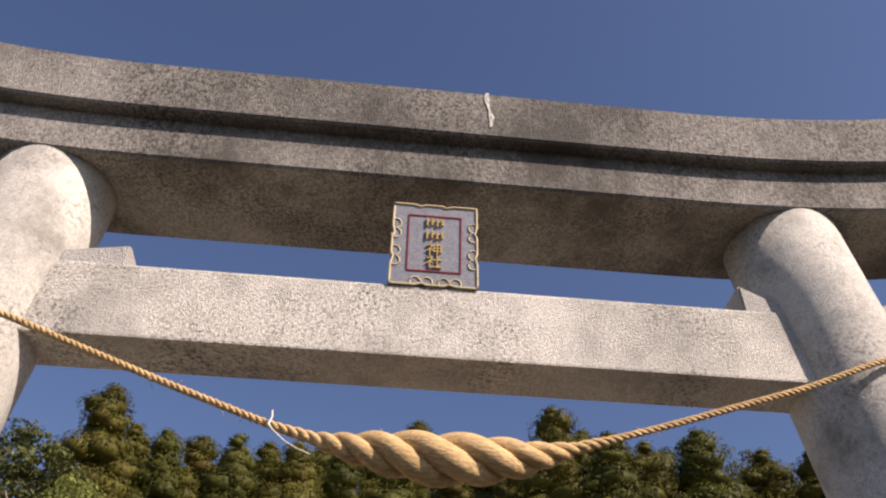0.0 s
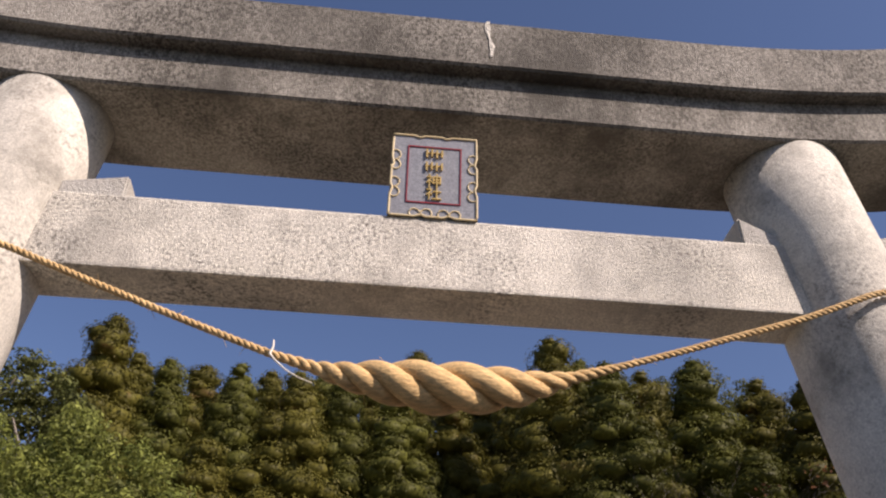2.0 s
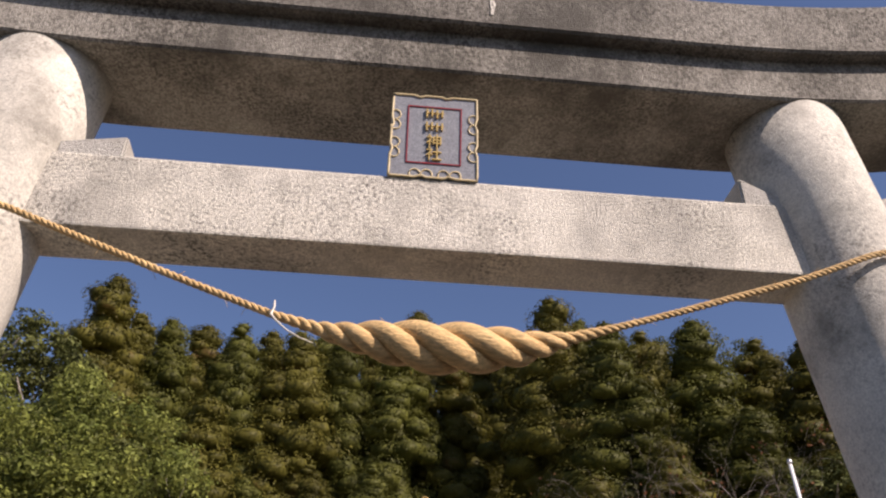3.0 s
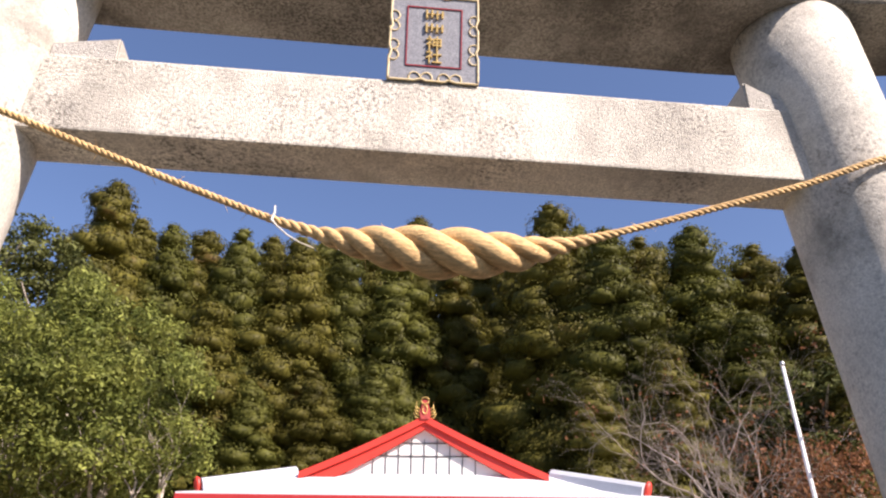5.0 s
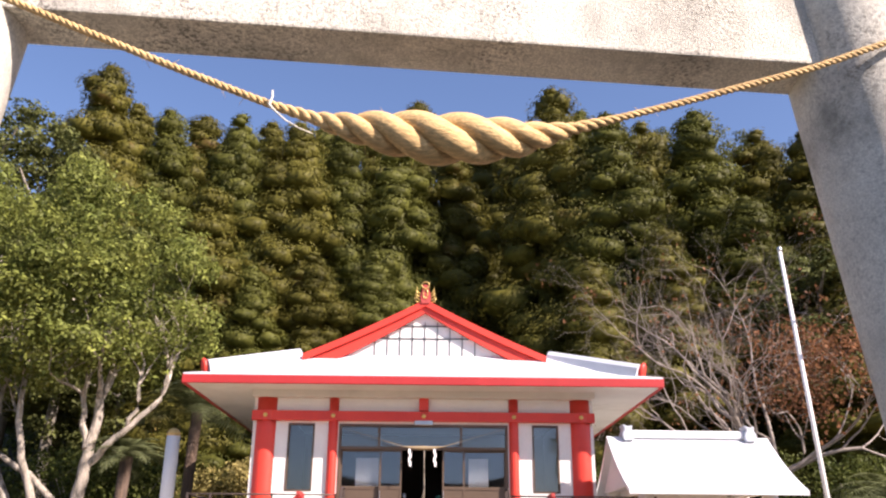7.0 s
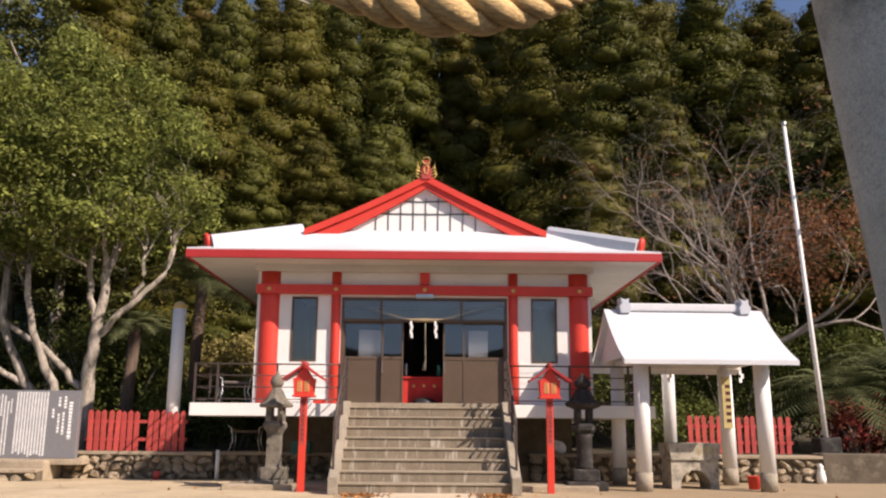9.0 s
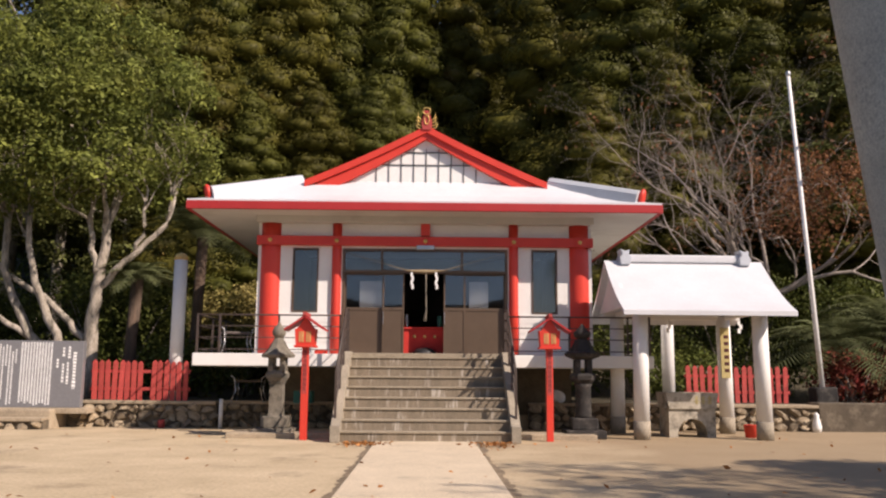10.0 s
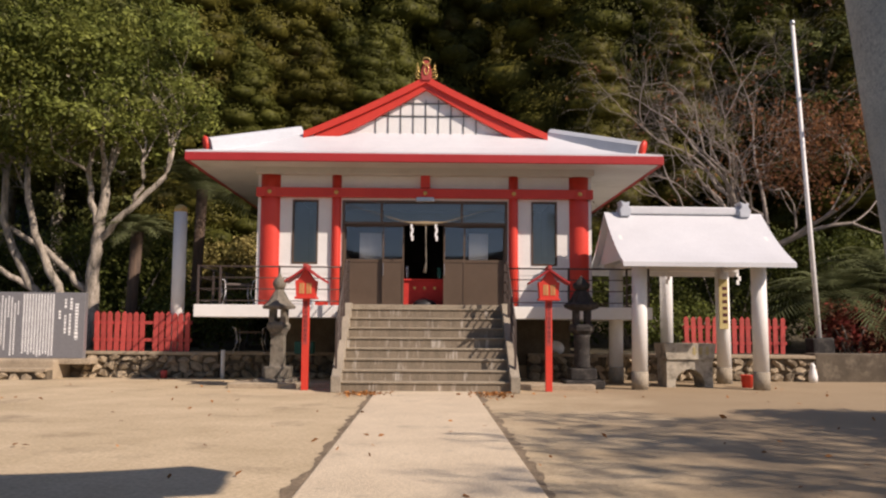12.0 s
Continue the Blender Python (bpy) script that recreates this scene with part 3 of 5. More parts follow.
def hall():
    t = thing("shrine_hall", HALL, "white-walled shrine hall with vermilion columns and a white hipped roof", "shrine hall")
    Z0, ZS, D = 1.58, 4.51, 6.6
    w0, w1, wz0, wz1 = 2.27, 2.82, 2.46, 3.83
    T = 0.14
    for s in (-1, 1):
        xs = sorted((s * 1.76, s * w0)), sorted((s * w0, s * w1)), sorted((s * w1, s * 3.56))
        for e in ((*xs[0], -T / 2, T / 2, Z0, ZS), (*xs[2], -T / 2, T / 2, Z0, ZS), (*xs[1], -T / 2, T / 2, Z0, wz0), (*xs[1], -T / 2, T / 2, wz1, ZS), (*sorted((s * 3.56, s * 3.42)), T / 2, D, Z0, ZS)):
            bm = B()
            box(bm, *e)
            part("wall_panel", bm, M_WHITE, t)
    for e in ((-1.76, 1.76, -T / 2, T / 2, 3.83, ZS), (-3.42, 3.42, D - T, D, Z0, ZS)):
        bm = B()
        box(bm, *e)
        part("wall_panel", bm, M_WHITE, t)
    # thin siding grooves below the windows
    for s in (-1, 1):
        for k in range(4):
            bm = B()
            xs = sorted((s * 2.0, s * 3.08))
            box(bm, *xs, -T / 2 - 0.012, -T / 2, 1.62 + k * 0.21, 1.62 + k * 0.21 + 0.2, 0.004)
            part("siding_board", bm, M_WHITE, t)
    # lining of floor and walls; indoor dimness is put into its dark brown
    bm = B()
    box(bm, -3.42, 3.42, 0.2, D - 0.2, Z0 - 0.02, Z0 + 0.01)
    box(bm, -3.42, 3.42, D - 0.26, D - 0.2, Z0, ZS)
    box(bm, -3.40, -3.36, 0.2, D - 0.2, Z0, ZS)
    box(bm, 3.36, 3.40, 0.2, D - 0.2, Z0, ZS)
    part("inner_lining", bm, M_SHADELINING, t, "inner lining with the room's dimness put into its brown")
    for s in (-1, 1):
        x0, x1 = sorted((s * w0, s * w1))
        bm = B()
        f = 0.035
        for a, b, c, e in ((x0, x0 + f, wz0, wz1), (x1 - f, x1, wz0, wz1), (x0 + f, x1 - f, wz1 - f, wz1), (x0 + f, x1 - f, wz0, wz0 + f)):
            box(bm, a, b, -0.085, 0.02, c, e)
        wdw = part("window", bm, M_BROWN, t, "tall narrow bronze-framed window")
        bm = B()
        box(bm, x0 + f, x1 - f, -0.03, -0.024, wz0 + f, wz1 - f)
        part("pane", bm, M_GLASS, wdw)
    # entrance
    bm = B()
    f = 0.05
    for a, b, c, e in ((-1.76, -1.76 + f, Z0, 3.83), (1.76 - f, 1.76, Z0, 3.83), (-1.71, 1.71, 3.78, 3.83), (-1.71, 1.71, 3.31, 3.37), (-0.95, -0.90, 3.37, 3.78), (0.76, 0.81, 3.37, 3.78)):
        box(bm, a, b, -0.08, 0.06, c, e)
    ent = part("entrance_frame", bm, M_BROWN, t)
    for x0, x1 in ((-1.71, -0.95), (-0.90, 0.76), (0.81, 1.71)):
        bm = B()
        box(bm, x0, x1, -0.01, -0.004, 3.37, 3.78)
        part("transom_pane", bm, M_GLASS, ent)
    for x0, x1, y in ((-1.71, -0.86, 0.03), (-0.90, -0.44, -0.03), (0.40, 0.86, -0.03), (0.82, 1.71, 0.03)):
        sliding_leaf(ent, x0, x1, y, (Z0, 3.31, 2.55))
    # pale pleated panels, added to give the panes their bright rectangles
    for x0, x1 in ((-1.40, -0.93), (0.95, 1.36)):
        bm = B()
        n = 14
        for k in range(n):
            u0, u1 = x0 + (x1 - x0) * k / n, x0 + (x1 - x0) * (k + 1) / n
            box(bm, u0, u1, 0.16 + 0.012 * (k % 2), 0.172 + 0.012 * (k % 2), 2.5, 3.16)
        part("curtain", bm, M_PALEGREY, ent, "pale panel added behind the glass to brighten the pane")
    bm = B()
    box(bm, -0.19, 0.19, -0.22, -0.09, 3.80, 3.89, 0.01)
    part("entrance_lamp", bm, M_STEEL, t, "slim steel entrance lamp")
    # columns and beams
    for x, y, r, z1 in ((-3.29, 0.05, 0.24, 4.36), (3.29, 0.05, 0.24, 4.36), (-1.885, -0.075, 0.1, 4.36), (1.885, -0.075, 0.1, 4.36)):
        bm = B()
        tube(bm, [(x, y, Z0), (x, y, 2.5), (x, y, 3.6), (x, y, z1)], r, 28)
        part("column", bm, M_RED, t)
    bm = B()
    box(bm, -0.1, 0.1, -0.18, -0.07, 4.1, 4.36, 0.008)
    part("short_post", bm, M_RED, t)
    bm = B()
    box(bm, -3.58, 3.58, -0.20, -0.071, 3.88, 4.08, 0.012)
    part("tie_beam", bm, M_RED, t)
    for x, o in ((-3.29, 0.245), (-1.885, 0.215), (0, 0.215), (1.885, 0.215), (3.29, 0.245)):
        bm = B()
        lathe(bm, [(0.045, 0), (0.045, 0.012), (0.02, 0.022)], 12)
        ob = part("rivet_boss", bm, M_GOLD, t, "small tarnished boss")
        ob.matrix_basis = pose(x, -o + 0.012, 3.98, 90, 0, 0)
    for x in (-3.29, 3.29):
        bm = B()
        lathe(bm, [(0.262, 3.88), (0.262, 4.08)], 28, (x, 0.03), False)
        part("beam_collar", bm, M_RED, t)
    # frieze and soffit are greyer than the white walls
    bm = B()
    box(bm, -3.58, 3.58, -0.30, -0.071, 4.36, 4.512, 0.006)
    part("frieze", bm, M_SOFFIT, t, "plain grey-white band under the eaves")
    # deck
    bm = B()
    box(bm, -4.68, 4.68, -0.70, D + 0.7, 1.325, Z0 - 0.003, 0.012)
    part("deck", bm, M_WHITE, t, "white-edged concrete veranda")
    bm = B()
    box(bm, -3.3, 3.3, 1.2, D, 0.3, 1.325)
    part("foundation", bm, M_JOINT, t)
    # veranda rails
    for s, x0, x1 in ((-1, 1.72, 4.62), (1, 1.72, 4.62)):
        rail = None
        for z in (2.36, 2.13, 1.90, 1.66):
            bm = B()
            tube(bm, [(s * x0, -0.62, z), (s * x1 - s * 0.03, -0.62, z), (s * x1, -0.59, z), (s * x1, 2.6, z)], 0.012 if z < 2.3 else 0.018, 6)
            bar = part("veranda_rail" if rail is None else "rail_bar", bm, M_RAIL, t if rail is None else rail, "dark metal railing" if rail is None else "")
            rail = rail or bar
        for x, y in ((x0, -0.62), (x0 + 1.25, -0.62), (x1 - 0.45, -0.62), (x1, -0.62), (x1, 0.6), (x1, 1.8)):
            bm = B()
            box(bm, s * x - 0.02, s * x + 0.02, y - 0.02, y + 0.02, Z0 - 0.01, 2.38)
            part("rail_post", bm, M_RAIL, rail)
    # roof
    ex, ey0, ey1, ez = 4.855, -1.03, D + 1.03, 4.50
    ix, iy0, iy1, iz = 2.55, 0.06, D - 0.06, 5.33
    bm = B()
    lo = [bm.verts.new(v) for v in ((-ex, ey0, ez + 0.185), (ex, ey0, ez + 0.185), (ex, ey1, ez + 0.185), (-ex, ey1, ez + 0.185))]
    mid = []
    for k in (1, 2, 3, 4):
        s = k / 4
        sag = -0.10 * math.sin(math.pi * s)
        zz = ez + 0.185 + (iz - ez - 0.185) * s + sag
        xx, y0, y1 = ex + (ix - ex) * s, ey0 + (iy0 - ey0) * s, ey1 + (iy1 - ey1) * s
        mid.append([bm.verts.new(v) for v in ((-xx, y0, zz), (xx, y0, zz), (xx, y1, zz), (-xx, y1, zz))])
    rings = [lo] + mid
    for a, b in zip(rings, rings[1:]):
        for i in range(4):
            bm.faces.new((a[i], a[(i + 1) % 4], b[(i + 1) % 4], b[i]))
    bm.faces.new(rings[-1])
    base = [bm.verts.new((v.co.x, v.co.y, ez + 0.13)) for v in lo]
    for i in range(4):
        bm.faces.new((base[i], base[(i + 1) % 4], lo[(i + 1) % 4], lo[i]))
    bm.faces.new(list(reversed(base)))
    part("lower_roof", bm, M_ROOF, t, "white sheet-metal hipped roof")
    for a in ((-ex - 0.01, ex + 0.01, ey0 - 0.02, ey0 + 0.06), (-ex - 0.01, ex + 0.01, ey1 - 0.06, ey1 + 0.02), (-ex - 0.02, -ex + 0.06, ey0 + 0.06, ey1 - 0.06), (ex - 0.06, ex + 0.02, ey0 + 0.06, ey1 - 0.06)):
        bm = B()
        box(bm, *a, ez - 0.02, ez + 0.15, 0.012)
        part("fascia", bm, M_REDDARK, t, "red eave board")
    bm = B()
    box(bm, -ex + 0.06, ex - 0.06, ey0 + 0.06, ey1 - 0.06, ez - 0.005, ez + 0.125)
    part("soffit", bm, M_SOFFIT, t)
    # upper gabled roof
    zr, xr = 6.47, 2.62
    curve = lambda s: (xr * s, zr - (zr - 5.23) * (s * 1.14 - 0.14 * s * s))
    pts = [curve(k / 10) for k in range(11)]
    for s in (-1, 1):
        bm = B()
        ribbon(bm, [(s * x, z) for x, z in pts], [(s * x, z - 0.07) for x, z in pts], -0.02, D - 0.1)
        part("upper_roof", bm, M_ROOF, t)
        bm = B()
        ribbon(bm, [(s * x, z + 0.075) for x, z in pts], [(s * x, z - 0.075) for x, z in pts], -0.14, -0.02)
        board = part("barge_board", bm, M_RED, t, "thick red gable board")
        bm = B()
        ribbon(bm, [(s * x * 0.985, z - 0.075) for x, z in pts], [(s * x * 0.965, z - 0.21 - 0.05 * x) for x, z in pts], -0.08, 0.03)
        part("inner_board", bm, M_RED, board)
    bm = B()
    gx, gz0 = 2.3, 5.28
    prism(bm, [(-gx, gz0), (gx, gz0), (0, 6.36)], 0.05, 0.13)
    part("gable_wall", bm, M_WHITE, t)
    bm = B()
    top = lambda x: 6.22 - abs(x) * 0.475
    lat = part("gable_lattice", bm, M_BLACK, t, "black lattice bars")
    for k in range(-4, 5):
        x = k * 0.272
        bm = B()
        z1 = min(top(x) - 0.02, 6.06)
        box(bm, x - 0.007, x + 0.007, 0.03, 0.052, gz0 + 0.02, z1)
        part("bar", bm, M_BLACK, lat)
    for z, hx in ((5.70, 1.06), (5.98, 0.52)):
        bm = B()
        box(bm, -hx, hx, 0.027, 0.051, z - 0.008, z + 0.008)
        part("bar", bm, M_BLACK, lat)
    bm = B()
    tube(bm, [(0, -0.1, zr + 0.06), (0, D, zr + 0.06)], 0.11, 10)
    part("ridge", bm, M_ROOF, t)
    # ridge-end ornament
    bm = B()
    prism(bm, [(-0.10, 6.44), (0.10, 6.44), (0.12, 6.60), (0.075, 6.78), (0.06, 6.88), (-0.06, 6.88), (-0.075, 6.78), (-0.12, 6.60)], -0.17, -0.05)
    bmesh.ops.bevel(bm, geom=list(bm.edges), offset=0.01, segments=2, affect="EDGES")
    orn = part("ridge_ornament", bm, M_REDOLD, t, "red ridge ornament with gilt flames")
    bm = B()
    tube(bm, [(0.085 * math.cos(a), -0.18, 6.86 + 0.075 * math.sin(a)) for a in [k * math.tau / 16 for k in range(17)]], 0.013, 6)
    tube(bm, [(0.05 * math.cos(a), -0.18, 6.66 + 0.10 * math.sin(a)) for a in [k * math.tau / 16 for k in range(17)]], 0.011, 6)
    part("crest_ring", bm, M_GOLD, orn)
    for s in (-1, 1):
        for k in range(4):
            bm = B()
            h = 0.12 + 0.075 * k
            tube(bm, [(s * 0.08, -0.12, 6.47 + 0.06 * k), (s * (0.2 - 0.008 * k), -0.12, 6.50 + 0.075 * k), (s * (0.245 - 0.018 * k), -0.12, 6.60 + 0.085 * k)], [0.016, 0.014, 0.006], 6)
            part("flame", bm, M_GOLD, orn)
    # hip ridges with end tiles
    for s in (-1, 1):
        for y0, y1, yy in ((ey0 + 0.12, 0.30, 1), (ey1 - 0.12, D - 0.3, -1)):
            a, b = Vector((s * 4.45, y0 + yy * 0.12, 4.83)), Vector((s * 2.76, y1, 5.34))
            bm = B()
            d = (b - a).normalized()
            side = d.cross(Vector((0, 0, 1))).normalized()
            up = side.cross(d)
            prof = [(-0.19, -0.18), (0.19, -0.18), (0.19, 0.06), (0.14, 0.14), (0.0, 0.17), (-0.14, 0.14), (-0.19, 0.06)]
            ra = [bm.verts.new(a + side * p + up * q) for p, q in prof]
            rb = [bm.verts.new(b + side * p + up * q) for p, q in prof]
            for i in range(len(prof)):
                j = (i + 1) % len(prof)
                bm.faces.new((ra[i], ra[j], rb[j], rb[i]))
            bm.faces.new(list(reversed(ra)))
            bm.faces.new(rb)
            bmesh.ops.recalc_face_normals(bm, faces=bm.faces)
            rg = part("hip_ridge", bm, M_ROLL, t, "pale grey boxed hip ridge")
            bm = B()
            lathe(bm, [(0.05, -0.05), (0.13, -0.04), (0.15, 0.0), (0.13, 0.04), (0.06, 0.06)], 14)
            e = part("end_tile", bm, M_RED, rg, "red rounded end tile")
            e.matrix_basis = Matrix.Translation(a - d * 0.05 + up * 0.03) @ d.to_track_quat("Z", "Y").to_matrix().to_4x4() @ Matrix.Diagonal((0.8, 1.25, 1, 1))


hall()


def steps():
    t = thing("stairs", HALL @ pose(0.05, 0, 0), "worn grey concrete stairs up to the shrine", "stairs", kind="structure")
    y0, rise, run = -2.94, 0.19, 0.272
    for k in range(8):
        bm = B()
        box(bm, -1.49, 1.49, y0 + k * run, -0.70 if k == 7 else y0 + (k + 1) * run + 0.02, 0.0 if k == 0 else (k - 0.2) * rise, (k + 1) * rise - 0.032)
        st = part("step", bm, M_STEP, t)
        bm = B()
        box(bm, -1.49, 1.49, y0 + k * run - 0.026, -0.705 if k == 7 else y0 + (k + 1) * run + 0.0, (k + 1) * rise - 0.032, (k + 1) * rise, 0.007)
        part("nosing", bm, M_NOSE, st)
    bm = B()
    box(bm, -1.49, 1.49, -0.725, -0.12, 1.525, 1.60, 0.008)
    part("landing", bm, M_NOSE, t)
    for s in (-1, 1):
        bm = B()
        prof = [(y0 - 0.12, 0), (-0.72, 0), (-0.72, 1.62), (y0 + 7 * run - 0.10, 1.62), (y0 + 0.02, 0.30), (y0 - 0.12, 0.28)]
        xs = sorted((s * 1.49, s * 1.66))
        a = [bm.verts.new((xs[0], y, z)) for y, z in prof]
        b = [bm.verts.new((xs[1], y, z)) for y, z in prof]
        bm.faces.new(a)
        bm.faces.new(list(reversed(b)))
        for i in range(6):
            bm.faces.new((a[i], a[(i + 1) % 6], b[(i + 1) % 6], b[i]))
        bmesh.ops.recalc_face_normals(bm, faces=bm.faces)
        bmesh.ops.bevel(bm, geom=list(bm.edges), offset=0.01, segments=2, affect="EDGES")
        part("side_wall", bm, M_STRING, t)
        x = s * 1.60
        h = thing("stair_handrail", HALL @ pose(0.05, 0, 0), "dark brown metal handrail along the stairs", "handrail", "stair handrails")
        for o in (0.30, 0.52, 0.74, 0.96):
            r = 0.02 if o == 0.96 else 0.013
            bm = B()
            tube(bm, [(x, y0 + 0.18, 0.36 + o * 0.92), (x, y0 + 7 * run - 0.1, 1.58 + o * 0.92), (x, -0.66, 1.6 + o * 0.92)], r, 8)
            part("rail_bar", bm, M_RAIL, h)
        for y, z0, z1 in ((y0 + 0.18, 0.35, 1.25), (y0 + 0.85, 0.75, 1.67), (y0 + 1.45, 1.20, 2.08), (-1.08, 1.6, 2.47), (-0.66, 1.6, 2.49)):
            bm = B()
            box(bm, x - 0.02, x + 0.02, y - 0.02, y + 0.02, z0, z1)
            part("post", bm, M_RAIL, h)


steps()


def altar():
    t = thing("altar_table", HALL @ pose(0, 0.75, 1.59), "altar table draped with a bright red cloth inside the hall", "altar table")
    bm = B()
    prism(bm, [(-0.75, 0.0), (0.75, 0.0), (0.62, 0.56), (-0.62, 0.56)], -0.3, 0.3)
    part("cloth", bm, M_CLOTH, t)
    bm = B()
    box(bm, -0.66, 0.66, -0.34, 0.34, 0.56, 0.60, 0.008)
    part("top", bm, M_CLOTH, t)
    for k in range(3):
        bm = B()
        lathe(bm, [(0.034, 0), (0.03, 0.006), (0.012, 0.008)], 12)
        ob = part("gold_crest", bm, M_GOLD, t, "small woven gold crest")
        ob.matrix_basis = pose(-0.22 + k * 0.22, -0.303, 0.40, 90, 0, 0)
    bm = B()
    lathe(bm, [(0.27, 0), (0.25, 0.07), (0.18, 0.13), (0.05, 0.16)], 18, (0, -0.5))
    solo("cushion", bm, M_BLACK, "dark round cushion on the hall floor", "cushion", m=HALL @ pose(0, 0.86, 1.59))
    for x, h in ((-0.4, 0.3), (0.32, 0.26)):
        bm = B()
        lathe(bm, [(0.05, 0), (0.035, 0.04), (0.06, 0.12), (0.04, h * 0.8), (0.05, h)], 12)
        solo("altar_vase", bm, M_STEEL if x < 0 else M_GREENBOX, "small vase on the red altar cloth", "vase", m=HALL @ pose(x, 0.7, 2.19))


altar()


def door_rope():
    t = thing("door_shimenawa", HALL, "straw rope with white paper streamers hung over the shrine door", "straw rope")
    pts = [(-1.7, -0.3, 3.72), (-1.1, -0.3, 3.545), (-0.42, -0.3, 3.35), (-0.22, -0.3, 3.325), (0, -0.3, 3.32), (0.22, -0.3, 3.325), (0.42, -0.3, 3.35), (1.1, -0.3, 3.55), (1.7, -0.3, 3.72)]
    bm = B()
    tube(bm, pts, [0.005, 0.006, 0.008, 0.03, 0.042, 0.03, 0.008, 0.006, 0.005], 8)
    part("rope", bm, M_OLDROPE, t)
    for x in (-0.27, 0.24):
        bm = B()
        for k in range(4):
            o = 0.02 * (1 if k % 2 else -1)
            box(bm, x + o * 0.5 - 0.022, x + o * 0.5 + 0.022, -0.335 - 0.004 * k, -0.33 - 0.004 * k, 3.20 - k * 0.085, 3.30 - k * 0.085)
        part("paper_streamer", bm, M_SHIDE, t, "white folded paper")
    bm = B()
    tube(bm, [(0.02, -0.3, 3.30), (0.02, -0.3, 2.9), (0.03, -0.3, 2.5), (0.0, -0.3, 2.28)], [0.013, 0.013, 0.016, 0.04], 8)
    part("bell_cord", bm, M_LANTSTONE, t, "grey hanging bell cord")


door_rope()


# ---- lanterns ----
def red_lantern():
    t = thing("post_lantern", pose(-2.50, 15.5, 0), "vermilion wooden post lantern with a small pitched roof", "lantern", "post lanterns flanking the stairs")
    bm = B()
    box(bm, -0.06, 0.06, -0.06, 0.06, 0, 1.70, 0.006)
    post = part("post", bm, M_RED, t)
    bm = B()
    box(bm, -0.042, 0.042, -0.064, -0.059, 0.82, 1.66)
    board = part("name_board", bm, M_REDOLD, post, "dull red board with dark lettering")
    random.seed(5)
    for k in range(9):
        bm = B()
        w = random.uniform(0.018, 0.03)
        for j in range(3):
            zc = 0.88 + k * 0.083 + j * 0.022
            box(bm, -w, w, -0.067, -0.063, zc, zc + 0.011)
        part("lettering", bm, M_DARKINK, board)
    bm = B()
    a, b = 0.165, 0.19
    prof = [(-a, 1.68), (a, 1.68), (b, 1.98), (-b, 1.98)]
    prism(bm, prof, -0.14, 0.14)
    part("box", bm, M_RED, t)
    bm = B()
    box(bm, -0.195, 0.195, -0.165, 0.165, 1.645, 1.685, 0.008)
    part("base_board", bm, M_RED, t)
    for x in (-0.065, 0.065):
        bm = B()
        box(bm, x - 0.042, x + 0.042, -0.146, -0.139, 1.74, 1.93)
        win = part("paper_window", bm, M_PAPER, t, "gold lit paper window")
        for dx in (-0.014, 0.014):
            bm = B()
            box(bm, x + dx - 0.004, x + dx + 0.004, -0.151, -0.145, 1.74, 1.93)
            part("bar", bm, M_RED, win)
    for s in (-1, 1):
        bm = B()
        ribbon(bm, [(0, 2.23), (s * 0.19, 2.09), (s * 0.37, 1.975)], [(0, 2.18), (s * 0.19, 2.05), (s * 0.37, 1.94)], -0.24, 0.24)
        part("roof_slope", bm, M_REDDARK, t)
    bm = B()
    prism(bm, [(-0.15, 1.98), (0.15, 1.98), (0, 2.19)], -0.14, 0.14)
    part("gable", bm, M_RED, t)
    bm = B()
    box(bm, -0.035, 0.035, -0.26, 0.26, 2.21, 2.275, 0.01)
    part("ridge", bm, M_REDOLD, t)
    return t


lan = red_lantern()
copy_thing(lan, pose(1.93, 15.55, 0))


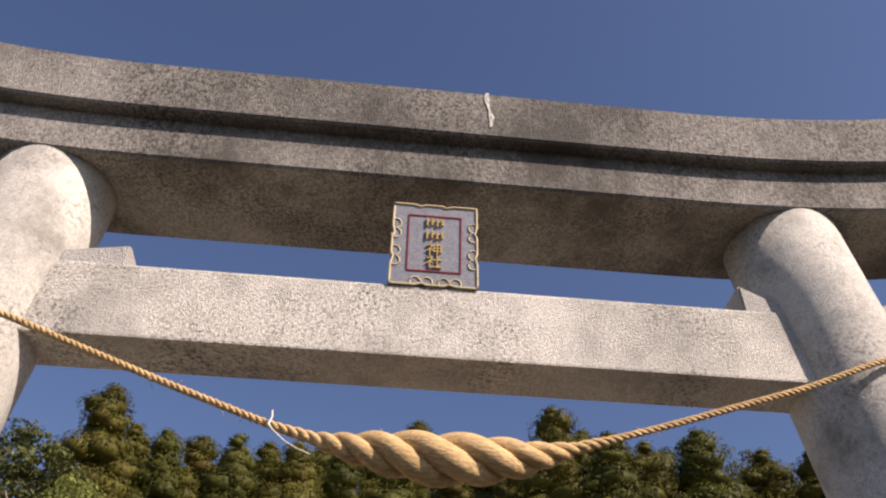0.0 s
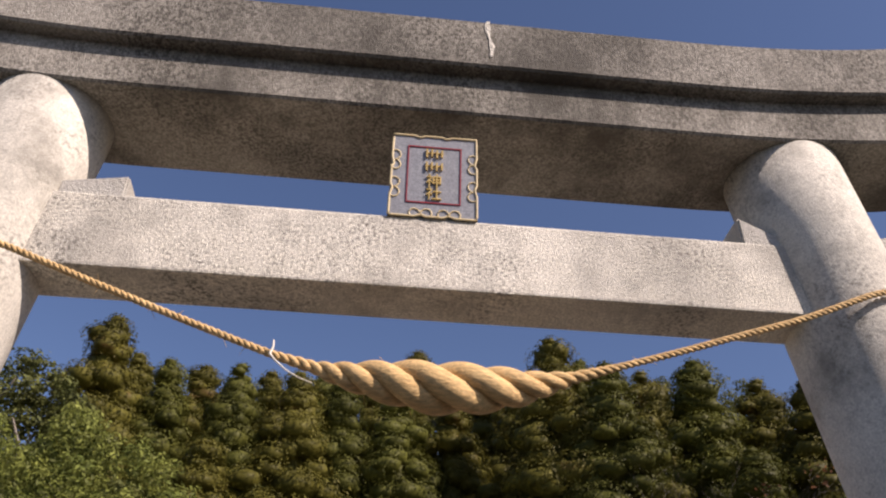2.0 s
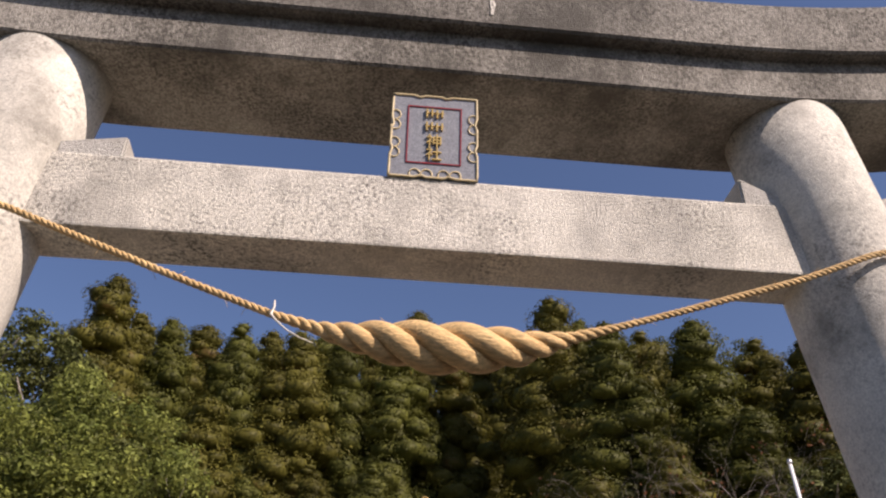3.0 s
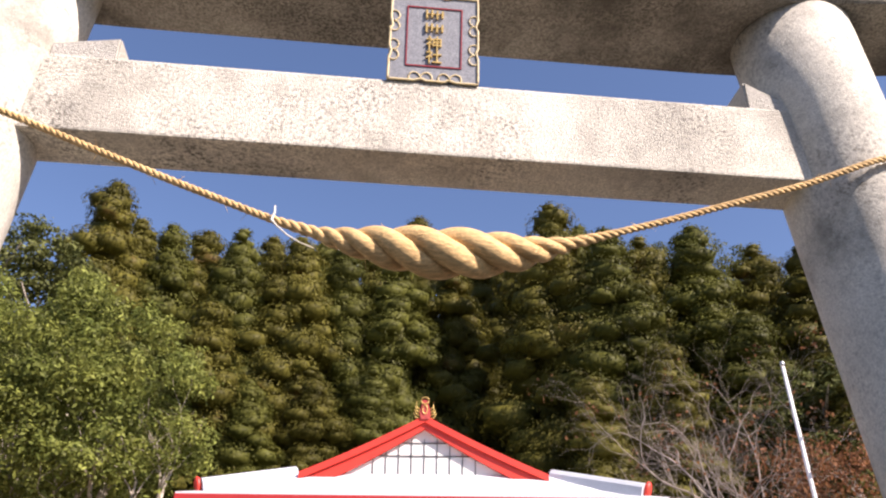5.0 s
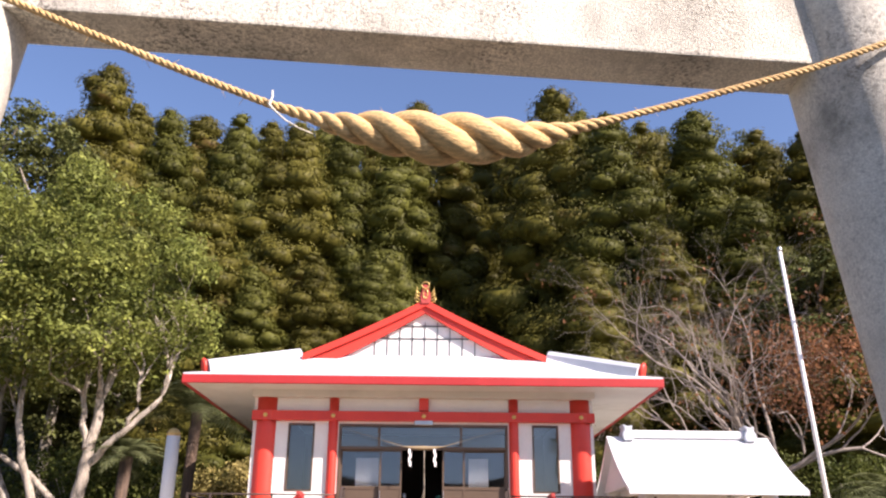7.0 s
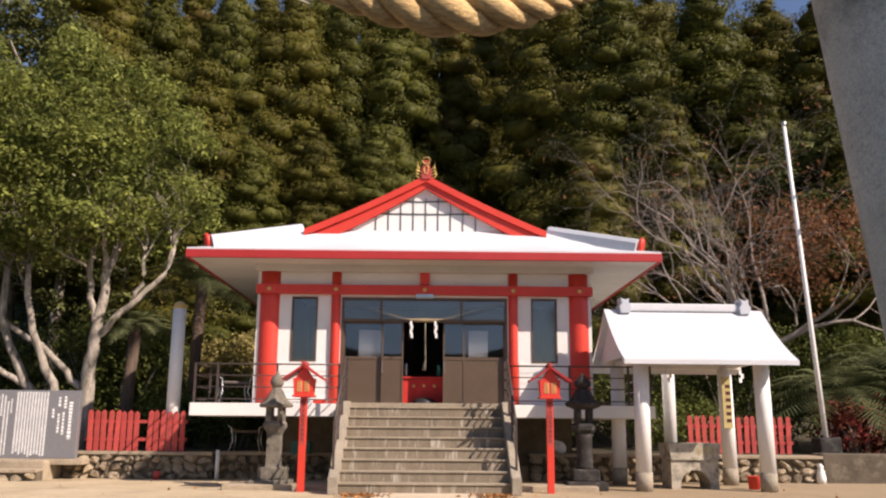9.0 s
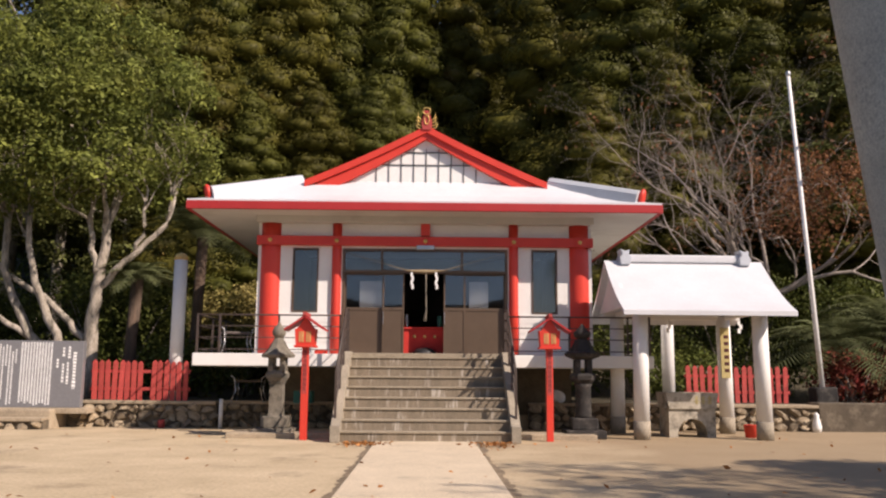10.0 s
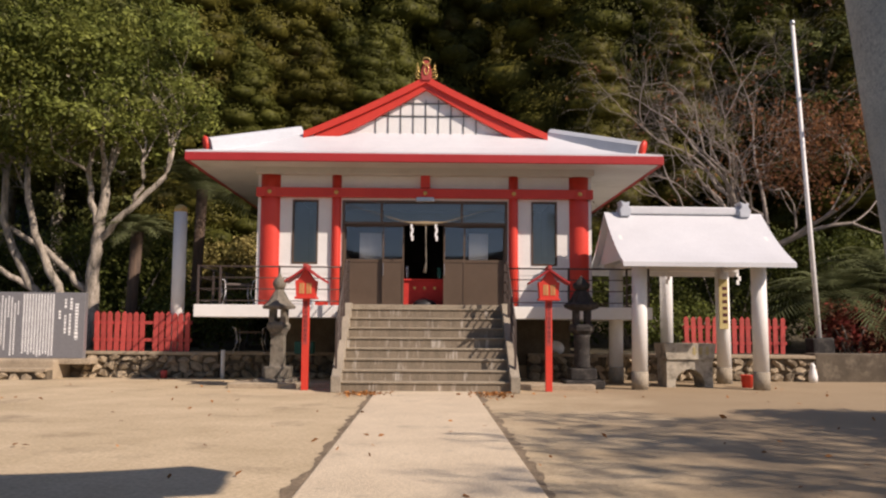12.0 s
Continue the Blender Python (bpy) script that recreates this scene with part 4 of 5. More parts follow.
def stone_lantern(m, material, label, tall):
    t = thing("stone_lantern", m, label, "stone lantern", "stone lanterns")
    bm = B()
    box(bm, -0.38, 0.38, -0.38, 0.38, 0, 0.16, 0.03)
    box(bm, -0.25, 0.25, -0.25, 0.25, 0.16, 0.38, 0.03)
    part("plinth", bm, material, t)
    bm = B()
    lathe(bm, [(0.175, 0.38), (0.155, 0.44), (0.15, 0.96), (0.18, 1.02)], 4 if tall else 20, smooth=not tall)
    bmesh.ops.rotate(bm, verts=bm.verts, cent=(0, 0, 0), matrix=Matrix.Rotation(math.pi / 4, 3, "Z"))
    bmesh.ops.scale(bm, verts=bm.verts, vec=(1.15, 1.15, 1)) if tall else None
    part("shaft", bm, material, t)
    bm = B()
    lathe(bm, [(0.16, 1.02), (0.22, 1.10), (0.23, 1.17), (0.18, 1.23)] if tall else [(0.16, 1.02), (0.25, 1.10), (0.26, 1.17), (0.20, 1.23)], 6, smooth=False)
    part("platform", bm, material, t)
    for k in range(4):
        bm = B()
        a = math.pi / 4 + k * math.pi / 2
        box(bm, 0.13 * math.cos(a) * 1.2 - 0.05, 0.13 * math.cos(a) * 1.2 + 0.05, 0.13 * math.sin(a) * 1.2 - 0.05, 0.13 * math.sin(a) * 1.2 + 0.05, 1.22, 1.50)
        part("fire_box_post", bm, material, t)
    bm = B()
    if tall:
        lathe(bm, [(0.18, 1.47), (0.31, 1.48), (0.325, 1.53), (0.25, 1.59), (0.185, 1.67), (0.14, 1.75), (0.10, 1.82), (0.08, 1.86)], 8, smooth=False)
    else:
        lathe(bm, [(0.18, 1.48), (0.33, 1.54), (0.355, 1.60), (0.25, 1.64), (0.19, 1.76), (0.14, 1.86), (0.09, 1.88)], 6, smooth=False)
    part("cap", bm, material, t)
    bm = B()
    lathe(bm, [(0.08, 1.85), (0.125, 1.91), (0.135, 1.97), (0.11, 2.04), (0.05, 2.10), (0.012, 2.17)] if tall else [(0.09, 1.87), (0.16, 1.93), (0.17, 2.0), (0.10, 2.06), (0.05, 2.12), (0.015, 2.17)], 16)
    part("jewel", bm, material, t)


stone_lantern(pose(-3.17, 16.4, 0), M_LANTSTONE, "pale weathered stone lantern with round cap, on the yard", True)
# this lantern stands in shade, and its stone colour is darkened for that
stone_lantern(pose(2.69, 16.5, 0), M_SHADESTONE, "lichened stone lantern with flared cap, its shade put into the dark colour", False)


# ---- water pavilion ----
PAV = pose(4.88, 17.1, 0, 0, 0, 2.0)


def pavilion():
    t = thing("water_pavilion", PAV, "white four-columned purification pavilion with a sheet roof", "water pavilion")
    for x, y in ((-1.17, -0.85), (1.17, -0.85), (-1.19, 0.95), (1.12, 0.95)):
        bm = B()
        tube(bm, [(x, y, 0), (x, y, 0.34)], 0.158, 24)
        base = part("column_base", bm, M_STRING, t, "bare concrete column foot")
        bm = B()
        tube(bm, [(x, y, 0.34), (x * 0.985, y, 2.44)], [0.148, 0.142], 24)
        part("column", bm, M_WPOST, t)
    bm = B()
    for y in (-0.85, 0.95):
        box(bm, -1.45, 1.45, y - 0.07, y + 0.07, 2.36, 2.50, 0.01)
    for x in (-1.17, 1.14):
        box(bm, x - 0.06, x + 0.06, -0.78, 0.88, 2.37, 2.49, 0.01)
    part("beam", bm, M_WHITE, t)
    # concave sheet roof, ridge along x
    yr, zr = 0.05, 3.50
    for s in (-1, 1):
        bm = B()
        n = 10
        rows = []
        for k in range(n + 1):
            u = k / n
            y = yr + s * 1.55 * u
            z = zr - 1.12 * (u * 1.36 - 0.36 * u * u)
            hw = 1.62
            rows.append([bm.verts.new((x, y, z + o)) for o in (0.0, -0.085) for x in (-hw, hw)])
        for a, b in zip(rows, rows[1:]):
            bm.faces.new((a[0], a[1], b[1], b[0]))
            bm.faces.new((a[2], b[2], b[3], a[3]))
            bm.faces.new((a[0], b[0], b[2], a[2]))
            bm.faces.new((a[1], a[3], b[3], b[1]))
        bm.faces.new((rows[-1][0], rows[-1][1], rows[-1][3], rows[-1][2]))
        bmesh.ops.recalc_face_normals(bm, faces=bm.faces)
        part("roof_slope", bm, M_ROOF, t)
    for x in (-1.45, 1.43):
        bm = B()
        pr = [(-1.2, 2.48), (1.3, 2.48), (yr + 0.35, 3.16), (yr, 3.40), (yr - 0.35, 3.16)]
        a = [bm.verts.new((x - 0.03, y, z)) for y, z in pr]
        b = [bm.verts.new((x + 0.03, y, z)) for y, z in pr]
        bm.faces.new(a), bm.faces.new(list(reversed(b)))
        for i in range(5):
            bm.faces.new((a[i], a[(i + 1) % 5], b[(i + 1) % 5], b[i]))
        bmesh.ops.recalc_face_normals(bm, faces=bm.faces)
        part("gable", bm, M_WHITE, t)
    bm = B()
    box(bm, -1.22, 1.22, yr - 0.10, yr + 0.10, 3.46, 3.62, 0.03)
    rg = part("ridge", bm, M_ROOF, t)
    for x in (-1.22, 1.22):
        bm = B()
        prism(bm, [(x + u, z) for u, z in ((-0.10, 3.40), (0.10, 3.40), (0.13, 3.54), (0.07, 3.64), (0.10, 3.71), (0.0, 3.68), (-0.10, 3.73), (-0.07, 3.62), (-0.12, 3.54))], yr - 0.17, yr + 0.17)
        bmesh.ops.bevel(bm, geom=list(bm.edges), offset=0.015, segments=2, affect="EDGES")
        part("end_tile", bm, M_ROLL, rg, "pale grey end tile")
    # water basin
    b = thing("water_basin", PAV @ pose(-0.02, 0.05, 0), "rough grey stone water basin with gold lettering on an arched base", "water basin")
    bm = B()
    arch = [(0.29 * math.cos(a), 0.30 * math.sin(a) + 0.06) for a in [math.pi - k * math.pi / 12 for k in range(13)]]
    prism(bm, [(-0.46, 0.0), (-0.29, 0.0)] + arch + [(0.29, 0.0), (0.46, 0.0), (0.46, 0.55), (-0.46, 0.55)], -0.32, 0.32)
    part("arched_base", bm, M_BASIN, b)
    bm = B()
    prism(bm, [(-0.46, 0.55), (0.46, 0.55), (0.52, 0.86), (-0.52, 0.86)], -0.36, -0.27)
    prism(bm, [(-0.46, 0.55), (0.46, 0.55), (0.52, 0.86), (-0.52, 0.86)], 0.27, 0.36)
    box(bm, -0.51, -0.43, -0.27, 0.27, 0.56, 0.86)
    box(bm, 0.43, 0.51, -0.27, 0.27, 0.56, 0.86)
    box(bm, -0.45, 0.45, -0.28, 0.28, 0.55, 0.66)
    part("trough", bm, M_BASIN, b)
    random.seed(8)
    for x in (0.08, 0.21, 0.34):
        bm = B()
        for k in range(5):
            w = random.uniform(0.02, 0.05)
            z = 0.655 + k * 0.03
            box(bm, x - w, x + w, -0.366, -0.359, z, z + 0.014)
        box(bm, x - 0.008, x + 0.008, -0.366, -0.359, 0.64, 0.80)
        part("lettering", bm, M_YELLOW, b, "gold carved lettering")
    # banner on the rear column
    t2 = thing("yellow_banner", PAV @ pose(1.11, 0.78, 1.15), "faded yellow cloth banner tied to a white column", "banner")
    bm = B()
    box(bm, -0.14, 0.05, -0.02, 0.0, 0, 1.05, 0.006)
    part("cloth", bm, M_YELLOW, t2)
    for k in range(6):
        bm = B()
        box(bm, -0.07, 0.03, -0.024, -0.019, 0.12 + k * 0.14, 0.19 + k * 0.14)
        part("lettering", bm, M_DARKINK, t2)
    for x, y in ((-0.08, 0.9), (1.45, 0.9)):
        bm = B()
        for k in range(3):
            o = 0.02 * (1 if k % 2 else -1)
            box(bm, o - 0.03, o + 0.03, -0.003 - 0.004 * k, 0.0 - 0.004 * k, -0.12 - k * 0.085, -0.02 - k * 0.085)
        solo("paper_streamer", bm, M_SHIDE, "white folded paper streamer under the pavilion beam", "paper streamer", m=PAV @ pose(x, y, 2.38))


pavilion()
bm = B()
lathe(bm, [(0.10, 0), (0.13, 0.24), (0.14, 0.25), (0.12, 0.245), (0.095, 0.03)], 18)
bk = solo("bucket", bm, M_RED, "small red plastic bucket on the ground", "bucket", m=pose(6.02, 16.9, 0))

# ---- walls of the terrace ----
def rubble_wall(name, x0, x1, y, h, label, seed):
    random.seed(seed)
    bm = B()
    box(bm, x0, x1, y + 0.06, y + 0.6, -0.05, h - 0.05)
    w = solo(name, bm, M_JOINT, label, "wall", "structure")
    shapes = []
    for k in range(9):
        bm = B()
        bmesh.ops.create_icosphere(bm, subdivisions=1, radius=0.5)
        for v in bm.verts:
            v.co *= 1.0 + 0.8 * noise.noise(v.co * 1.9 + Vector((k * 7.1, 0, 0)))
            v.co.x = max(-0.46, min(0.46, v.co.x * 1.12))
            v.co.z = max(-0.46, min(0.46, v.co.z * 1.12))
        shapes.append(mesh_of(bm, M_STONE, "stone"))
    z = 0.0
    while z < h - 0.12:
        rh = random.uniform(0.13, 0.22)
        x = x0
        while x < x1 - 0.08:
            sw = random.uniform(0.13, 0.34)
            o = new("stone", random.choice(shapes))
            o.parent = w
            o.matrix_basis = pose(x + sw / 2, y + random.uniform(0.03, 0.10), z + rh / 2 + random.uniform(-0.04, 0.04), random.uniform(-12, 12), random.uniform(-35, 35), random.uniform(-15, 15)) @ Matrix.Diagonal((sw * random.uniform(0.95, 1.25), 0.28, rh * random.uniform(0.9, 1.4), 1))
            x += sw
        z += rh
    bm = B()
    n = int((x1 - x0) / 0.4)
    box(bm, x0, x1, y - 0.02, y + 0.62, h - 0.07, h, 0.015)
    for v in bm.verts:
        v.co.z += 0.02 * noise.noise(v.co * 2)
    part("wall_cap", bm, M_CAP, w)


rubble_wall("wall_west", -8.2, -4.95, 18.75, 0.57, "rough rubble retaining wall under a mortar cap", 3)
rubble_wall("wall_middle_west", -4.9, -2.3, 19.0, 0.57, "shaded rubble retaining wall below the veranda", 4)
rubble_wall("wall_middle_east", 1.9, 4.4, 19.0, 0.57, "shaded rubble retaining wall below the veranda", 5)
rubble_wall("wall_east", 4.45, 8.25, 18.9, 0.57, "rough rubble retaining wall behind the pavilion", 6)
# brown stained wall; the tree shade over it is part of its dark colour
bm = B()
box(bm, 8.25, 14.0, 18.9, 19.5, -0.05, 0.62, 0.03)
solo("wall_far_east", bm, M_SHADEWALL, "brown weathered retaining wall with tree shade put into its colour", "wall", "structure")
bm = B()
box(bm, -16, -8.2, 18.0, 19.5, -0.05, 0.40, 0.04)
solo("wall_far_west", bm, M_CAP, "low concrete terrace edge", "wall", "structure")
rubble_wall("wall_low_west", -12.0, -8.22, 17.7, 0.24, "low row of rough kerb stones", 9)
bm = B()
box(bm, -3.6, 3.2, -2.2, -1.4, -0.05, 0.10, 0.02)
solo("plinth_strip", bm, M_CAP, "low concrete strip under the stone lanterns", "kerb", "structure", m=HALL)


# ---- fences, posts and stone tablet ----
def picket_fence(m, n, gap, label, skip=()):
    t = thing("picket_fence", m, label, "fence", "red picket fences")
    bm = B()
    for z in (0.22, 0.60):
        box(bm, -0.05, n * gap, 0.012, 0.05, z, z + 0.07)
    part("rail", bm, M_REDOLD, t)
    bm = B()
    prism(bm, [(0, 0), (0.105, 0), (0.105, 0.82), (0.0525, 0.87), (0, 0.82)], -0.012, 0.012)
    me = mesh_of(bm, M_REDOLD, "picket")
    random.seed(n)
    for k in range(n):
        if k in skip:
            continue
        o = new("picket", me)
        o.parent = t
        o.matrix_basis = pose(k * gap, 0, random.uniform(-0.02, 0.02), 0, random.uniform(-1.5, 1.5), 0)


picket_fence(pose(-7.72, 18.88, 0.565), 15, 0.143, "faded red picket fence with a missing board", (8,))
picket_fence(pose(5.80, 20.4, 0.56), 15, 0.163, "faded red picket fence behind the pavilion")
picket_fence(pose(-11.6, 20.4, 0.56), 12, 0.152, "faded red picket fence behind the stone tablet")
picket_fence(pose(10.4, 19.6, 0.62), 12, 0.165, "faded red picket fence at the yard's edge")


def white_post(m):
    t = thing("white_post", m, "tall white-painted round post with a domed top", "post", "white posts")
    bm = B()
    tube(bm, [(0, 0, 0), (0, 0, 1.7), (0, 0, 3.18)], [0.15, 0.148, 0.145], 24)
    part("shaft", bm, M_WPOST, t)
    bm = B()
    lathe(bm, [(0.15, 3.17), (0.148, 3.22), (0.12, 3.29), (0.06, 3.33), (0.01, 3.34)], 24)
    part("cap", bm, M_PAPER, t, "yellowish domed cap")


white_post(pose(-5.97, 19.08, 0.54))
white_post(pose(5.42, 20.6, 0.54))


def tablet():
    t = thing("stone_tablet", pose(-8.70, 18.45, 0.40, 0, 0, 3), "dark polished stone tablet engraved with white columns of writing", "stone tablet")
    bm = B()
    box(bm, -0.98, 0.93, -0.09, 0.09, 0.02, 1.44, 0.012)
    part("slab", bm, M_STELE, t)
    bm = B()
    box(bm, -1.2, 1.15, -0.25, 0.25, -0.1, 0.02, 0.02)
    part("base", bm, M_CAP, t)
    random.seed(21)
    def column(x, z1, z0, w, dash):
        bm = B()
        z = z1
        while z > z0:
            L = dash * random.uniform(0.7, 1.1)
            ww = w * random.uniform(0.7, 1.0)
            box(bm, x - ww / 2, x + ww / 2, -0.094, -0.088, max(z - L, z0), z)
            z -= L + dash * 0.35
        part("lettering", bm, M_INK, t)
    for x, z1, z0, w in ((0.76, 1.2, 0.42, 0.085), (0.64, 1.32, 1.05, 0.06), (0.62, 0.98, 0.52, 0.05), (0.52, 1.30, 1.1, 0.05), (0.52, 0.95, 0.55, 0.05), (0.40, 1.05, 0.85, 0.05)):
        column(x, z1, z0, w, 0.055)
    for k in range(11):
        column(0.26 - k * 0.062, 1.40, 0.06 + 0.1 * random.random(), 0.042, 0.03)
    for k, (z1, z0) in enumerate(((1.25, 0.95), (1.2, 0.1), (1.32, 0.08), (1.35, 0.9), (1.3, 0.2), (1.36, 0.3), (1.2, 0.5))):
        column(-0.48 - k * 0.068, z1, z0, 0.032, 0.04)


tablet()


def flagpole():
    t = thing("flagpole", pose(8.95, 20.2, 0.5, 0, -3.0, 0), "tall slim pale metal flagpole in a stone footing", "flagpole")
    bm = B()
    tube(bm, [(0, 0, 0), (0, 0, 3.5), (0.0, 0, 8.08)], [0.062, 0.055, 0.045], 12)
    part("pole", bm, M_WPOST, t)
    bm = B()
    lathe(bm, [(0.02, 8.07), (0.07, 8.13), (0.05, 8.21), (0.01, 8.23)], 10)
    part("finial", bm, M_STEEL, t)
    bm = B()
    box(bm, -0.25, 0.25, -0.25, 0.25, -0.2, 0.45, 0.04)
    part("footing", bm, M_SHADESTONE, t, "dark stone footing")


flagpole()
bm = B()
tube(bm, [(0, 0, 0), (0, 0, 0.62)], 0.045, 12)
solo("short_pipe", bm, M_WPOST, "short white upright pipe beside the rubble wall", "pipe", m=pose(-4.78, 18.55, 0))
bm = B()
lathe(bm, [(0.07, 0), (0.075, 0.16), (0.06, 0.17)], 14)
solo("tin_can", bm, M_REDOLD, "rusty red tin on the ground", "can", m=pose(-6.05, 18.55, 0))
bm = B()
lathe(bm, [(0.09, 0), (0.10, 0.12), (0.075, 0.24), (0.05, 0.30), (0.06, 0.36), (0.02, 0.42)], 12)
solo("white_ornament", bm, M_WPOST, "small white stone ornament by the wall", "ornament", m=pose(8.1, 18.7, 0))


def bench():
    t = thing("folding_chair", HALL @ pose(-3.85, 1.0, 0.56), "folded steel-framed chair on the terrace under the veranda", "chair")
    bm = B()
    box(bm, -0.28, 0.28, -0.2, 0.2, 0.42, 0.47, 0.02)
    part("seat", bm, M_RAIL, t)
    for x in (-0.3, 0.3):
        bm = B()
        tube(bm, [(x * 1.15, -0.22, 0), (x * 0.9, -0.15, 0.25), (x, -0.2, 0.52), (x * 1.25, -0.2, 0.56)], 0.014, 8)
        part("leg", bm, M_STEEL, t)
        bm = B()
        tube(bm, [(x * 1.1, 0.22, 0), (x * 0.9, 0.15, 0.25), (x, 0.2, 0.5)], 0.014, 8)
        part("leg", bm, M_STEEL, t)
    bm = B()
    box(bm, -0.2, 0.2, -0.18, 0.18, 0, 0.26, 0.02)
    solo("plastic_crate", bm, M_GREENBOX, "green plastic crate under the veranda", "crate", m=HALL @ pose(-2.55, 0.3, 0.56))


bench()
chair = bpy.data.objects["folding_chair"]
up = copy_thing(chair, HALL @ pose(-4.05, 0.35, 1.58, 0, 0, 25))
tagged(up, "steel-framed folding chair standing on the veranda")
bm = B()
box(bm, -0.13, 0.13, -0.06, 0.06, 0, 0.09, 0.01)
solo("small_box", bm, M_RED, "small red wooden box on the veranda edge", "box", m=HALL @ pose(-2.12, -0.45, 1.58))
bm = B()
bmesh.ops.create_icosphere(bm, subdivisions=3, radius=0.24)
for v in bm.verts:
    v.co *= 1 + 0.25 * noise.noise(v.co * 4)
    v.co.z = max(-0.16, v.co.z * 0.9)
for f in bm.faces:
    f.smooth = True
solo("white_sack", bm, M_PALEGREY, "white cloth sack lying under the veranda", "sack", m=pose(2.55, 19.4, 0.73))

# ---- vegetation ----
def leaf_sheet(points, normals, sizes, rng, name, material, ratio=0.6, axes=None):
    """Many small bent leaves in one mesh: two triangles each."""
    n = len(points)
    t = rng.normal(size=(n, 3)) if axes is None else axes
    t -= (t * normals).sum(1, keepdims=True) * normals
    t /= np.linalg.norm(t, axis=1, keepdims=True) + 1e-9
    b = np.cross(normals, t)
    s = sizes[:, None]
    v = np.stack([points - t * s, points - b * s * ratio + normals * s * 0.15, points + t * s, points + b * s * ratio + normals * s * 0.15], 1).reshape(-1, 3)
    f = np.arange(n * 4).reshape(n, 4)
    me = bpy.data.meshes.new(name)
    me.vertices.add(n * 4), me.loops.add(n * 4), me.polygons.add(n)
    me.vertices.foreach_set("co", v.astype(np.float32).ravel())
    me.loops.foreach_set("vertex_index", f.astype(np.int32).ravel())
    me.polygons.foreach_set("loop_start", np.arange(0, n * 4, 4, dtype=np.int32))
    me.polygons.foreach_set("loop_total", np.full(n, 4, dtype=np.int32))
    me.update(calc_edges=True)
    me.materials.append(material)
    return me


def puffs(rng, centres, radii, per, leaf, flat=0.75):
    """Leaf places and normals over rounded clumps."""
    P, N, S = [], [], []
    for c, r in zip(centres, radii):
        k = max(12, int(per * r * r))
        d = rng.normal(size=(k, 3))
        d /= np.linalg.norm(d, axis=1, keepdims=True)
        rad = r * (0.72 + 0.34 * rng.random((k, 1)))
        P.append(c + d * rad * np.array([1, 1, flat]))
        q = d + rng.normal(size=(k, 3)) * 0.45
        N.append(q / np.linalg.norm(q, axis=1, keepdims=True))
        S.append(leaf * (0.6 + 0.8 * rng.random(k)))
    return np.concatenate(P), np.concatenate(N), np.concatenate(S)


def clump_leaves(rng, centres, radii, outs, per, leaf, flat, loose=0.36, shell=0.26):
    """Tufts on the upper and outer side of rounded boughs, hanging over at the rim."""
    P, N, S, A = [], [], [], []
    for c, r, o in zip(centres, radii, outs):
        k = max(14, int(per * r * r))
        d = rng.normal(size=(k, 3)) + np.array([o[0] * 0.55, o[1] * 0.55, 0.42])
        d /= np.linalg.norm(d, axis=1, keepdims=True)
        lump = 1.0 + 0.13 * np.sin(d @ np.array([7.0, 3.0, 5.0]) + c[2] * 3) * np.cos(d @ np.array([-4.0, 8.0, 3.0]) + c[0] * 5)
        P.append(c + d * (r * lump * (1.06 - shell * rng.random(k)))[:, None] * np.array([1, 1, flat]))
        q = d * np.array([1, 1, 1.25]) + rng.normal(size=(k, 3)) * loose
        N.append(q / np.linalg.norm(q, axis=1, keepdims=True))
        A.append(d * 0.5 + rng.normal(size=(k, 3)) * 0.35 + np.array([o[0] * 0.4, o[1] * 0.4, -0.7]))
        S.append(leaf * (0.55 + 0.8 * rng.random(k)))
    return (np.concatenate(v) for v in (P, N, S, A))


